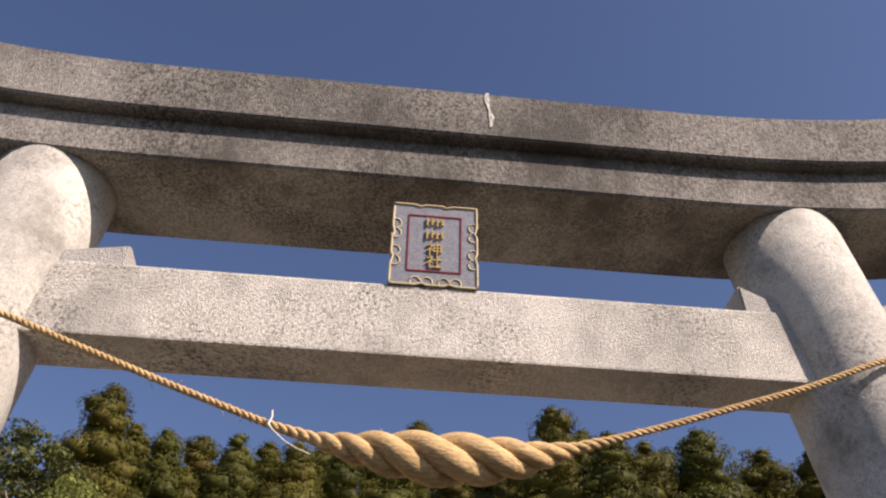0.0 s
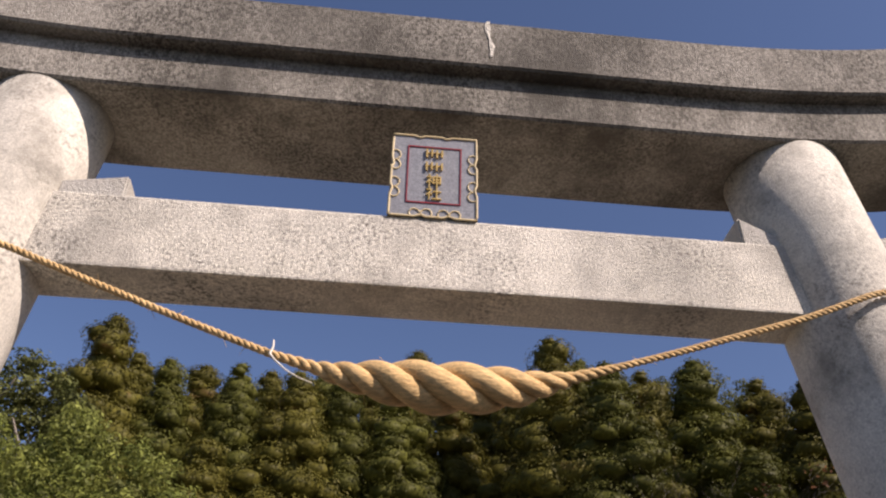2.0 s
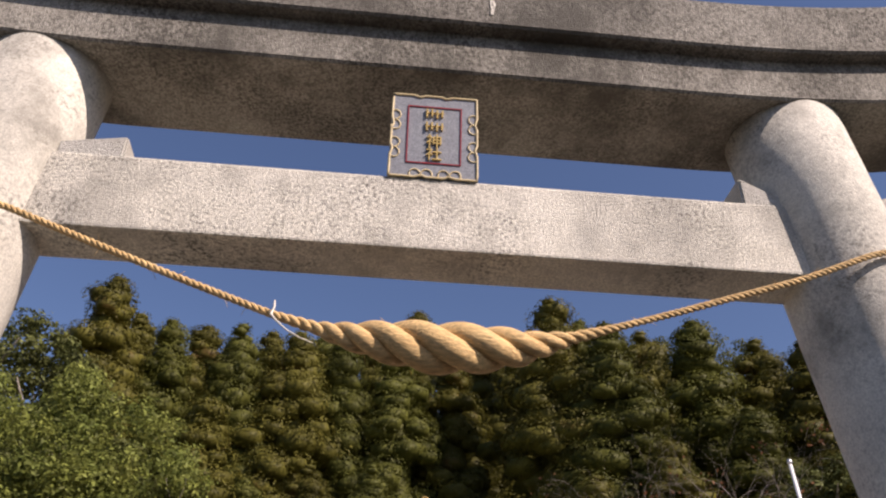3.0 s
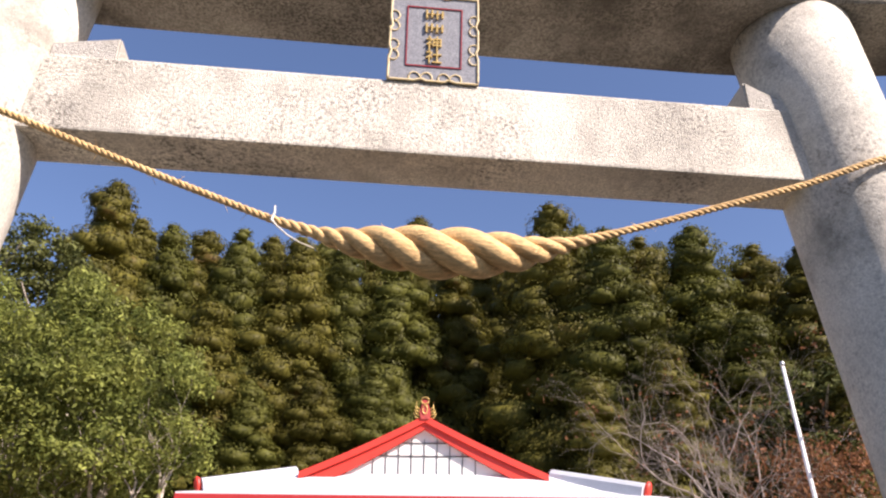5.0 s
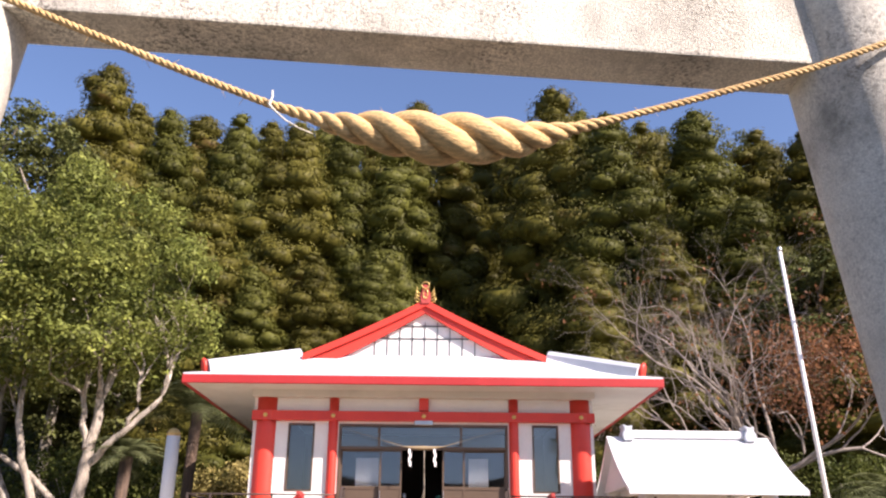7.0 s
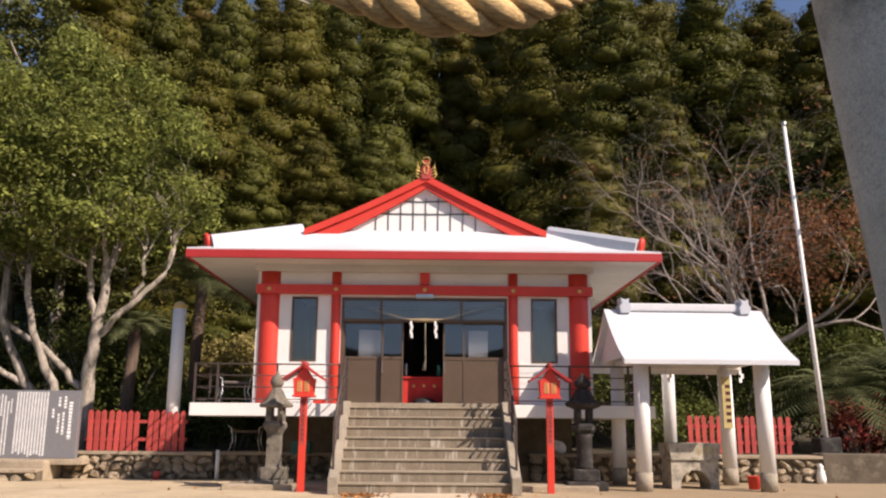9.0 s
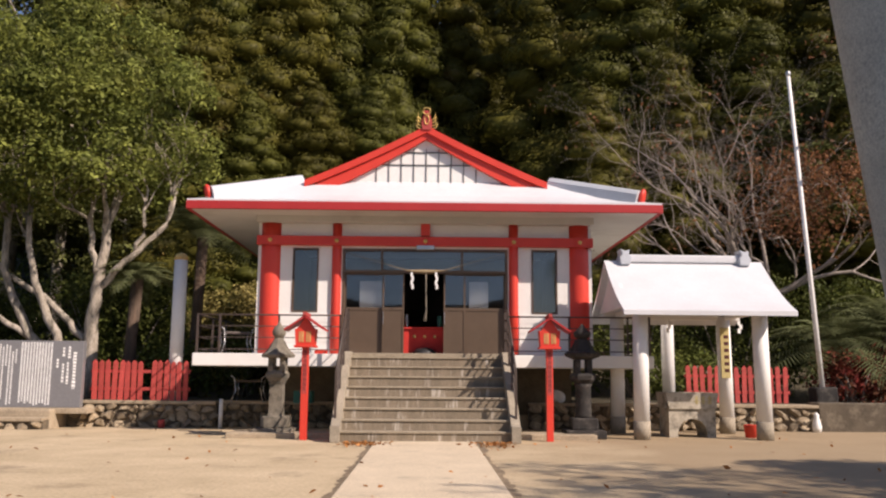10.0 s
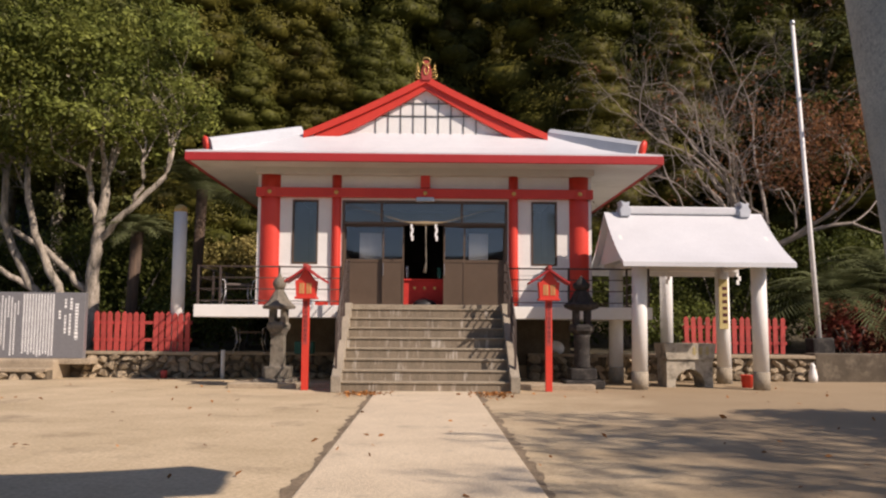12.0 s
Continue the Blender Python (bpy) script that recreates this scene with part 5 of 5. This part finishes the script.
def cedar(seed, h, w, material):
    """A cedar: tapered trunk and a tall crown of rounded boughs in tiers, with dark gaps between them."""
    rng = np.random.default_rng(seed)
    t = thing("cedar_tree", pose(0, 0, -200), "tall dense olive-green cedar on the wooded hill", "tree", "cedars on the hill")
    bm = B()
    tube(bm, [(0, 0, -1.5), (0.1, 0, h * 0.3), (0, 0.1, h * 0.7), (0, 0, h * 0.96)], [0.32, 0.25, 0.14, 0.03], 8)
    part("trunk", bm, M_CBARK, t)
    C, R, O = [], [], []
    z = h * 0.16
    while z < h - 0.9:
        u = (z - h * 0.16) / (h * 0.84)
        prof = w * min(1.0, 1.22 * (1.0 - u) ** 0.62) * (0.86 + 0.14 * math.sin(z * 2.1 + seed))
        big = (0.66 + 0.46 * prof / w)
        n = max(3, int(round(math.tau * prof * 0.80 / (1.42 * big))))
        a0 = rng.random() * 6.28
        for k in range(n):
            if rng.random() < 0.07:
                continue
            ang = a0 + (k + 0.35 * rng.normal()) * math.tau / n
            bulge = 1.0 + 0.30 * noise.noise((math.cos(ang) * 1.4, math.sin(ang) * 1.4, u * 8 + seed))
            r = big * (0.72 + 0.55 * rng.random())
            rr = max(0.12, prof * bulge - r * 0.62)
            C.append((rr * math.cos(ang), rr * math.sin(ang), z + 0.30 * rng.normal()))
            R.append(r)
            O.append((math.cos(ang), math.sin(ang)))
        z += big * (1.02 + 0.2 * rng.random())
    for dx, dy, dz, r in ((0, 0, 0.42, 0.40), (0.22, 0.1, 0.85, 0.46), (-0.25, -0.1, 1.0, 0.46), (0.05, -0.3, 1.25, 0.5)):
        C.append((dx, dy, h - dz)), R.append(r), O.append((dx, dy))
    P, N, S, A = clump_leaves(rng, np.array(C), np.array(R), np.array(O), 350, 0.090, 0.88, 0.24, 0.17)
    ob = new("crown", leaf_sheet(P, N, S, rng, "cedar_crown", material, 0.30, A))
    ob.parent = t
    # the dense inside of each bough, and the heart of the crown
    bm = B()
    for c, r in zip(C, R):
        for v in bmesh.ops.create_icosphere(bm, subdivisions=1, radius=r * 0.78)["verts"]:
            v.co *= 1 + 0.3 * noise.noise(v.co * 3.0 + Vector(c))
            v.co.z *= 0.82
            v.co += Vector(c)
    for f in bm.faces:
        f.smooth = True
    tube(bm, [(0, 0, h * 0.14), (0, 0, h * 0.5), (0, 0, h * 0.8), (0, 0, h * 0.95)], [w * 0.30, w * 0.28, w * 0.16, w * 0.03], 9)
    part("inner_foliage", bm, material, t)
    return t


def hill_tree(seed, h, w, material):
    """A round-headed broadleaf tree on the hill, with a loose open crown."""
    rng = np.random.default_rng(seed)
    t = thing("hill_tree", pose(0, 0, -200), "round-headed evergreen tree with a loose crown on the hill", "tree", "broadleaf trees on the hill")
    bm = B()
    tube(bm, [(0, 0, -1.5), (0.15, 0, h * 0.3), (-0.1, 0.1, h * 0.6), (0, 0, h * 0.78)], [0.28, 0.22, 0.14, 0.03], 8)
    for k in range(9):
        a, z = k * 2.4, h * (0.42 + 0.04 * k)
        tube(bm, [(0, 0, z), (0.45 * w * math.cos(a), 0.45 * w * math.sin(a), z + 0.7), (0.8 * w * math.cos(a), 0.8 * w * math.sin(a), z + 1.2)], [0.1, 0.07, 0.02], 5)
    part("trunk", bm, M_BARK, t)
    C, R, O = [], [], []
    while len(C) < 95:
        q = rng.normal(size=3)
        q = q / np.linalg.norm(q) * (0.55 + 0.45 * rng.random())
        c = q * np.array((w, w, h * 0.36)) + np.array((0, 0, h * 0.62))
        if noise.noise((c[0] * 0.7 + seed, c[1] * 0.7, c[2] * 0.7)) < -0.12:
            continue
        C.append(c), R.append(0.45 + 0.45 * rng.random()), O.append(q[:2])
    P, N, S, A = clump_leaves(rng, np.array(C), np.array(R), np.array(O), 330, 0.11, 0.62)
    P = P + rng.normal(size=P.shape) * 0.07
    ob = new("crown", leaf_sheet(P, N, S, rng, "hill_crown", material, 0.5, A))
    ob.parent = t
    return t


# place by bearing (degrees, right positive), distance, crown-top elevation (degrees) and a width factor
CEDARS = [(-24.4, 38, 30.0, 1.0), (-20.1, 38, 28.0, 0.95), (-22.3, 45, 28.0, 1.15), (-17.6, 45, 27.9, 1.15), (-9.0, 45, 28.3, 1.05), (-5.4, 44, 28.4, 1.05), (10.3, 44, 29.2, 1.05), (14.6, 43, 28.1, 1.05), (-16.7, 31, 23.4, 1.0), (-15.1, 38, 28.4, 0.95), (-10.8, 37, 28.3, 0.95),
          (-7.4, 38, 28.2, 0.9), (-12.9, 45, 28.1, 1.1), (-2.0, 50, 30.1, 1.0), (-3.4, 38, 27.8, 1.0), (0.6, 40, 27.3, 0.95), (2.1, 47, 28.4, 1.0), (3.9, 46, 28.3, 1.0),
          (8.1, 36, 30.8, 1.12), (12.1, 35, 28.9, 1.1), (5.6, 43, 28.6, 0.9), (18.3, 39, 28.4, 1.15), (22.4, 41, 26.6, 1.0), (25.4, 38, 26.0, 1.1), (29.5, 40, 26.5, 1.2),
          (15.2, 44, 27.4, 1.0), (-13.4, 30, 18.6, 0.8), (-9.2, 31.5, 19.8, 0.8), (10.4, 30.5, 19.2, 0.85), (-5.0, 33, 20.0, 0.8), (15.4, 33, 21.0, 0.95), (21, 35, 22.5, 1.1), (27, 34, 21, 1.1)]
HILL_TREES = [(-30.6, 36, 27.9, 1.1), (-27.6, 35, 26.8, 1.05), (-29.0, 31, 22.5, 1.1), (-24.6, 32, 22.0, 0.9), (15.7, 50, 28.3, 0.8), (20.9, 47, 27.4, 0.7), (22.8, 45, 27.2, 0.75), (-20.8, 31, 20.5, 0.9), (24.8, 33, 20.0, 0.9)]


def plant(spots, kinds, seed, spread):
    """Copies of a few kinds at their spots; the kinds themselves are then removed."""
    random.seed(seed)
    for i, (az, dist, el, wide) in enumerate(spots):
        x, y = dist * math.sin(radians(az)), dist * math.cos(radians(az))
        base = land(x, y) - 0.2
        h = EYE[2] + dist * math.tan(radians(el)) - base
        k = kinds[i % len(kinds)]
        s = h / 20.0
        k.scale = (wide * spread * (0.55 + 0.45 * s), wide * spread * (0.55 + 0.45 * s), s)
        copy_thing(k, pose(x, y, base, 0, 0, random.uniform(0, 360)))
    for k in kinds:
        for o in list(k.children_recursive) + [k]:
            bpy.data.objects.remove(o, do_unlink=True)


plant(CEDARS, [cedar(101, 20.0, 2.9, M_CEDAR), cedar(102, 20.0, 2.7, M_CEDAR2), cedar(103, 20.0, 3.1, M_CEDAR), cedar(104, 20.0, 2.6, M_CEDAR), cedar(105, 20.0, 2.8, M_CEDAR2)], 77, 1.2)
plant(HILL_TREES, [hill_tree(111, 20.0, 3.0, M_HILLLEAF), hill_tree(112, 20.0, 2.6, M_HILLLEAF)], 78, 1.1)


def limbs(bm, rng, p, d, length, r, depth, tips, spread=0.6, up=0.25, shrink=0.72, kids=3, seg=6, wob=0.12):
    """Branches that fork, tapering; collects the tips."""
    pts, rad = [Vector(p)], [r]
    d = Vector(d).normalized()
    n = 5
    for k in range(n):
        d = (d + Vector(rng.normal(size=3) * wob) + Vector((0, 0, up * 0.12))).normalized()
        pts.append(pts[-1] + d * length / n)
        rad.append(r * (1 - 0.42 * (k + 1) / n))
    tube(bm, pts, rad, seg, cap=False)
    if depth == 0:
        tips.append((pts[-1], d))
        return
    for k in range(kids):
        q = Vector(rng.normal(size=3))
        q = (q - q.dot(d) * d).normalized()
        nd = (d + q * spread * (0.6 + 0.8 * rng.random()) + Vector((0, 0, up))).normalized()
        i = n if k == 0 else int(rng.integers(2, n + 1))
        limbs(bm, rng, pts[i], nd, length * shrink * (0.8 + 0.4 * rng.random()), rad[i] * (0.82 if k == 0 else 0.6), depth - 1, tips, spread, up, shrink, kids, max(4, seg - 1), wob)


def broadleaf():
    """The big leafy tree with pale forked trunks."""
    rng = np.random.default_rng(31)
    t = thing("broadleaf_tree", pose(-8.75, 20.9, 0.5), "leafy evergreen tree with several pale forked trunks", "tree")
    stems = [([(0.05, 0, -0.1), (0.1, 0, 1.2), (0.12, 0, 2.2), (0.2, 0, 3.0), (0.25, 0.1, 3.9), (0.5, 0.1, 5.2)], 0.19),
             ([(0.16, 0, 2.6), (0.6, -0.1, 3.15), (1.2, -0.1, 3.75), (1.75, 0, 4.25), (1.95, 0, 5.0)], 0.10),
             ([(0.0, 0, 0.5), (-0.6, 0.1, 0.85), (-1.3, 0.1, 1.35), (-1.85, 0.1, 2.2), (-2.2, 0.1, 3.2), (-2.3, 0.2, 4.6)], 0.15),
             ([(0.02, 0, 0.7), (-0.55, -0.2, 1.3), (-1.0, -0.2, 2.2), (-1.4, -0.3, 3.2), (-1.5, -0.3, 4.8)], 0.13),
             ([(0.05, 0, 1.4), (-0.4, 0.2, 1.65), (-1.0, 0.3, 2.3), (-1.9, 0.3, 2.9), (-2.8, 0.2, 3.5), (-3.4, 0.2, 4.6)], 0.10),
             ([(-1.5, 0.1, 1.55), (-2.2, 0.0, 1.95), (-3.2, 0, 2.35), (-4.0, 0, 3.2)], 0.08),
             ([(0.2, 0, 3.1), (-0.05, 0, 3.7), (-0.1, 0.1, 4.8)], 0.10), ([(1.1, -0.1, 3.6), (1.3, -0.2, 4.3), (1.35, -0.2, 5.2)], 0.06)]
    tips = []
    for pts, r in stems:
        fine = []
        for p, q in zip(pts, pts[1:]):
            for k in range(3):
                fine.append(Vector(p).lerp(Vector(q), k / 3) + Vector(rng.normal(size=3)) * 0.03)
        fine.append(Vector(pts[-1]))
        bm = B()
        tube(bm, fine, [r * (1 - 0.55 * k / len(fine)) for k in range(len(fine))], 9)
        d = (fine[-1] - fine[-3]).normalized()
        for k in range(3):
            limbs(bm, rng, fine[-1 - k], (d + Vector(rng.normal(size=3)) * 0.5 + Vector((0, 0, 0.4))), 1.15, r * 0.40, 2, tips, 0.7, 0.25, 0.75, 3, 6, 0.12)
        part("trunk", bm, M_BARK, t, "pale mottled trunk")
    C, R, O = [], [], []
    def spray(x, y, z, r):
        C.append((x, y, z)), R.append(r), O.append(((x + 1.1) / 4.0, y / 2.6))
    while len(C) < 330:
        x, y, z = rng.uniform(-5.4, 3.0), rng.uniform(-2.5, 2.5), rng.uniform(4.9, 10.4)
        top = 10.6 - 0.16 * (x + 4.0) - 0.10 * max(0.0, x + 1.0) ** 2 + 0.7 * noise.noise((x * 0.9, y * 0.9, 2.0))
        e = ((x + 1.1) / 4.1) ** 2 + (y / 2.6) ** 2 + ((z - 7.5) / 3.2) ** 2
        if e > 1.1 or z > top or (e < 0.42 and rng.random() < 0.75) or noise.noise((x * 0.75, y * 0.75, z * 0.85)) < -0.12:
            continue
        spray(x, y, z, 0.22 + 0.30 * rng.random())
    for x, z in ((-2.1, 4.8), (-1.7, 4.9), (-1.3, 5.0), (0.9, 5.6), (1.9, 5.9), (2.4, 6.3), (-4.4, 4.6), (-0.4, 5.4)):
        for _ in range(4):
            spray(x + rng.normal() * 0.4, rng.normal() * 0.6 - 0.6, z + rng.normal() * 0.22, 0.28 + 0.1 * rng.random())
    for _ in range(70):
        spray(rng.uniform(-5.0, 0.9), rng.uniform(-2.4, -1.0), rng.uniform(5.2, 7.2), 0.22 + 0.24 * rng.random())
    P, N, S, A = clump_leaves(rng, np.array(C), np.array(R), np.array(O), 800, 0.076, 0.8)
    P = P + rng.normal(size=P.shape) * 0.085
    N = N * 0.8 + rng.normal(size=N.shape) * 0.45 + np.array([0.1, -0.2, 0.3])
    N /= np.linalg.norm(N, axis=1, keepdims=True)
    ob = new("crown", leaf_sheet(P, N, S, rng, "broad_crown", M_LEAF, 0.42))
    ob.parent = t


broadleaf()


def bare_tree():
    rng = np.random.default_rng(12)
    t = thing("bare_tree", pose(8.95, 23.8, 0.5), "leafless grey tree with a few rust-red leaves", "tree")
    bm = B()
    tips = []
    limbs(bm, rng, (0, 0, 0), (0.02, 0, 1), 2.6, 0.17, 0, tips, wob=0.08)
    for dx, dz, L in ((-0.8, 0.8, 2.3), (-0.45, 0.95, 2.7), (-0.05, 1.0, 2.9), (0.35, 0.9, 2.6), (0.75, 0.75, 2.3), (-0.95, 0.5, 2.3), (0.9, 0.5, 2.0), (-0.6, 0.75, 2.5)):
        limbs(bm, rng, (0.04, 0, 1.9 + 0.6 * rng.random()), (dx, 0.5 * rng.normal() * 0.6, dz), L * 1.03, 0.072, 5, tips, 0.72, 0.07, 0.71, 3, 6, 0.17)
    part("branching_trunk", bm, M_TWIG, t)
    t.scale = (1.1, 1.1, 1.16)
    P = np.array([p for p, _ in tips])
    keep = P[(P[:, 0] > -0.1) & (P[:, 2] < 6.0) & (P[:, 2] > 2.6) | (rng.random(len(P)) < 0.035)]
    P = np.repeat(keep, 12, axis=0) + rng.normal(size=(len(keep) * 12, 3)) * 0.22
    N = rng.normal(size=P.shape)
    N /= np.linalg.norm(N, axis=1, keepdims=True)
    ob = new("dry_leaves", leaf_sheet(P, N, 0.045 * (0.6 + rng.random(len(P))), rng, "dry_leaves", M_DRY, 0.6))
    ob.parent = t
    tagged(ob, "sparse rust-red leaves")


bare_tree()


def shrub(m, w, d, h, seed, material, label, leaf=0.06, per=420):
    rng = np.random.default_rng(seed)
    t = thing("shrub", m, label, "shrub", "shrubs on the terrace")
    for k in range(5):
        a = k * 1.3
        bm = B()
        tube(bm, [(0.1 * math.cos(a), 0.1 * math.sin(a), -0.2), (0.2 * w * math.cos(a), 0.2 * d * math.sin(a), h * 0.4), (0.35 * w * math.cos(a), 0.35 * d * math.sin(a), h * 0.75)], [0.04, 0.03, 0.012], 5)
        part("stem", bm, M_TWIG, t)
    n = int(14 + 9 * w * h)
    C = np.stack([(rng.random(n) - 0.5) * w, (rng.random(n) - 0.5) * d, h * (0.12 + 0.8 * rng.random(n) ** 0.8)], 1)
    C[:, 0] *= 1.0 - 0.35 * C[:, 2] / h
    P, N, S = puffs(rng, C, 0.25 + 0.28 * rng.random(n), per, leaf, 0.8)
    P += rng.normal(size=P.shape) * 0.06
    N[:, 2] += 0.3
    N /= np.linalg.norm(N, axis=1, keepdims=True)
    ob = new("leaves", leaf_sheet(P, N, S, rng, "shrub_leaves", material, 0.5))
    ob.parent = t


for i, (x, y, w, d, h, material, label) in enumerate((
        (-13.0, 24, 4.5, 2, 3.0, M_BUSH, "dense dark green shrub under the trees"), (-9.5, 24.5, 4.5, 2, 3.6, M_BUSH, "dense dark green shrub under the trees"),
        (-9.2, 26.0, 3.5, 2, 3.4, M_BUSH, "dense dark green shrub beside the hall"), (-5.3, 22.6, 2.4, 1.6, 1.7, M_BUSH, "low green shrub beside the hall"),
        (-7.0, 22.2, 1.8, 1.2, 1.3, M_BUSH, "low green shrub behind the fence"), (5.6, 25, 3.5, 2, 3.4, M_BUSH, "dense green shrub beside the hall"),
        (8.6, 25.5, 4.5, 2, 3.8, M_BUSH, "dense green shrub below the hill"), (12.3, 25, 4.5, 2, 3.6, M_BUSH, "dense green shrub below the hill"),
        (9.9, 20.6, 1.5, 1.0, 1.1, M_REDBUSH, "low shrub with dark red leaves"), (11.2, 20.8, 2.0, 1.2, 1.4, M_REDBUSH, "low shrub with dark red leaves"),
        (-7.1, 27.2, 3.0, 1.4, 3.3, M_BANK, "sunlit dry brownish hedge beside the hall"), (-5.8, 27.6, 2.4, 1.2, 3.5, M_BANK, "sunlit dry brownish hedge beside the hall"),
        (-15.6, 22, 3.0, 2, 3.0, M_BUSH, "dense dark green shrub under the trees"), (6.2, 22.6, 2.6, 1.2, 1.2, M_BUSH, "low green shrub behind the fence"))):
    shrub(pose(x, y, land(x, y)), w, d, h, 200 + i, material, label)


def cycad(m, trunk_h, length, n, seed, label):
    rng = np.random.default_rng(seed)
    t = thing("palm", m, label, "palm", "palms on the terrace")
    bm = B()
    tube(bm, [(0, 0, -0.2), (0.05, 0, trunk_h * 0.5), (0.12, 0, trunk_h)], [0.17, 0.14, 0.15], 10)
    part("trunk", bm, M_CBARK, t)
    top = Vector((0.12, 0, trunk_h))
    for k in range(n):
        a = k * 2.399 + rng.random() * 0.3
        e = 0.15 + 1.1 * rng.random()
        out = Vector((math.cos(a), math.sin(a), 0))
        side = Vector((-math.sin(a), math.cos(a), 0))
        v, f = [], []
        pts = []
        for i in range(15):
            s = i / 14
            pts.append(top + out * length * (math.cos(e) * s + 0.15 * s * s) + Vector((0, 0, length * (math.sin(e) * s - 0.62 * s * s))))
        for i in range(1, 15):
            w = length * 0.24 * math.sin(math.pi * min(1, 0.12 + 0.86 * i / 14)) ** 0.7
            for sg in (-1, 1):
                for h in (0.0, 0.5):
                    p = pts[i].lerp(pts[i - 1], h)
                    q = p + side * sg * w + (pts[i] - pts[i - 1]) * 1.6 - Vector((0, 0, 0.18 * w))
                    g = (pts[i] - pts[i - 1]).normalized() * 0.022
                    b = len(v)
                    v += [p - g, p + g, q]
                    f.append((b, b + 1, b + 2))
        ob = new("frond", sheet("frond", v, f, M_FROND))
        ob.parent = t


cycad(pose(-7.9, 21.4, 0.56), 2.95, 1.35, 26, 1, "small palm with a leaning trunk and drooping fronds")
cycad(pose(-6.75, 23.0, 0.56), 4.3, 2.2, 44, 2, "tall dark palm beside the hall")
cycad(pose(9.95, 21.8, 0.56), 1.3, 2.3, 60, 3, "shaggy pale palm beside the flagpole")
cycad(pose(11.6, 22.4, 0.56), 2.0, 2.3, 50, 4, "shaggy pale palm at the wood's edge")


def undergrowth():
    rng = np.random.default_rng(5)
    C, R = [], []
    for _ in range(650):
        x, y = rng.uniform(-26, 26), rng.uniform(26.5, 42)
        C.append((x, y, land(x, y) + rng.uniform(0.1, 1.4)))
        R.append(rng.uniform(0.5, 1.1))
    P, N, S = puffs(rng, np.array(C), np.array(R), 90, 0.12, 0.8)
    N[:, 2] += 0.3
    N /= np.linalg.norm(N, axis=1, keepdims=True)
    tagged(new("undergrowth", leaf_sheet(P, N, S, rng, "undergrowth", M_BUSH, 0.5)), "dense dark undergrowth on the wooded slope", "undergrowth", kind="stuff")


undergrowth()


def litter():
    """Dead leaves along the path and the foot of the stairs, and small stones on the yard."""
    rng = np.random.default_rng(9)
    n = 400
    x = np.concatenate([rng.normal(-1.35, 0.20, 140), rng.normal(0.85, 0.20, 140), rng.uniform(-7, 7, 120)])
    y = np.concatenate([rng.uniform(14.5, 15.0, 280) - np.abs(rng.normal(0, 0.35, 280)), rng.uniform(5, 18, 120)])
    P = np.stack([x, y, np.full(n, 0.03)], 1)
    N = rng.normal(size=(n, 3)) * 0.4 + np.array([0, 0, 1])
    N /= np.linalg.norm(N, axis=1, keepdims=True)
    tagged(new("fallen_leaves", leaf_sheet(P, N, 0.035 * (0.6 + rng.random(n)), rng, "fallen_leaves", M_FALLEN, 0.6)), "scattered rusty dead leaves on the yard", "fallen leaves", kind="stuff")


litter()


def yard_tree(m, seed, crown, spread, n, label, per=260):
    """A tree beside the yard whose shadow falls across it."""
    rng = np.random.default_rng(seed)
    t = thing("yard_tree", m, label, "tree", "trees beside the yard")
    bm = B()
    tips = []
    limbs(bm, rng, (0, 0, -0.1), (0, 0, 1), crown[2] * 0.5, 0.22, 2, tips, 0.6, 0.3, 0.6, 3, 8)
    part("trunk", bm, M_BARK, t)
    C = np.array([[crown[q] + max(-1.5, min(1.5, rng.normal())) * spread[q] for q in range(3)] for _ in range(n)])
    P, N, S = puffs(rng, C, 0.4 + 0.4 * rng.random(n), per, 0.09)
    ob = new("crown", leaf_sheet(P, N, S, rng, "yard_crown", M_LEAF, 0.5))
    ob.parent = t


yard_tree(pose(14.3, 5.3, 0), 77, (0, 0, 6.4), (1.35, 1.05, 0.45), 190, "spreading leafy tree beside the yard", 420)
# out of view, added to shade the ground that bounces light onto the gate
yard_tree(pose(9.1, -4.2, 0), 78, (0, 0, 6.2), (1.5, 1.5, 0.8), 110, "unseen dense leafy tree added to shade the ground near the gate")
yard_tree(pose(16.3, 0.6, 0), 79, (0, 0, 10.8), (2.4, 1.9, 0.6), 130, "tall thin-crowned tree beside the yard", 150)
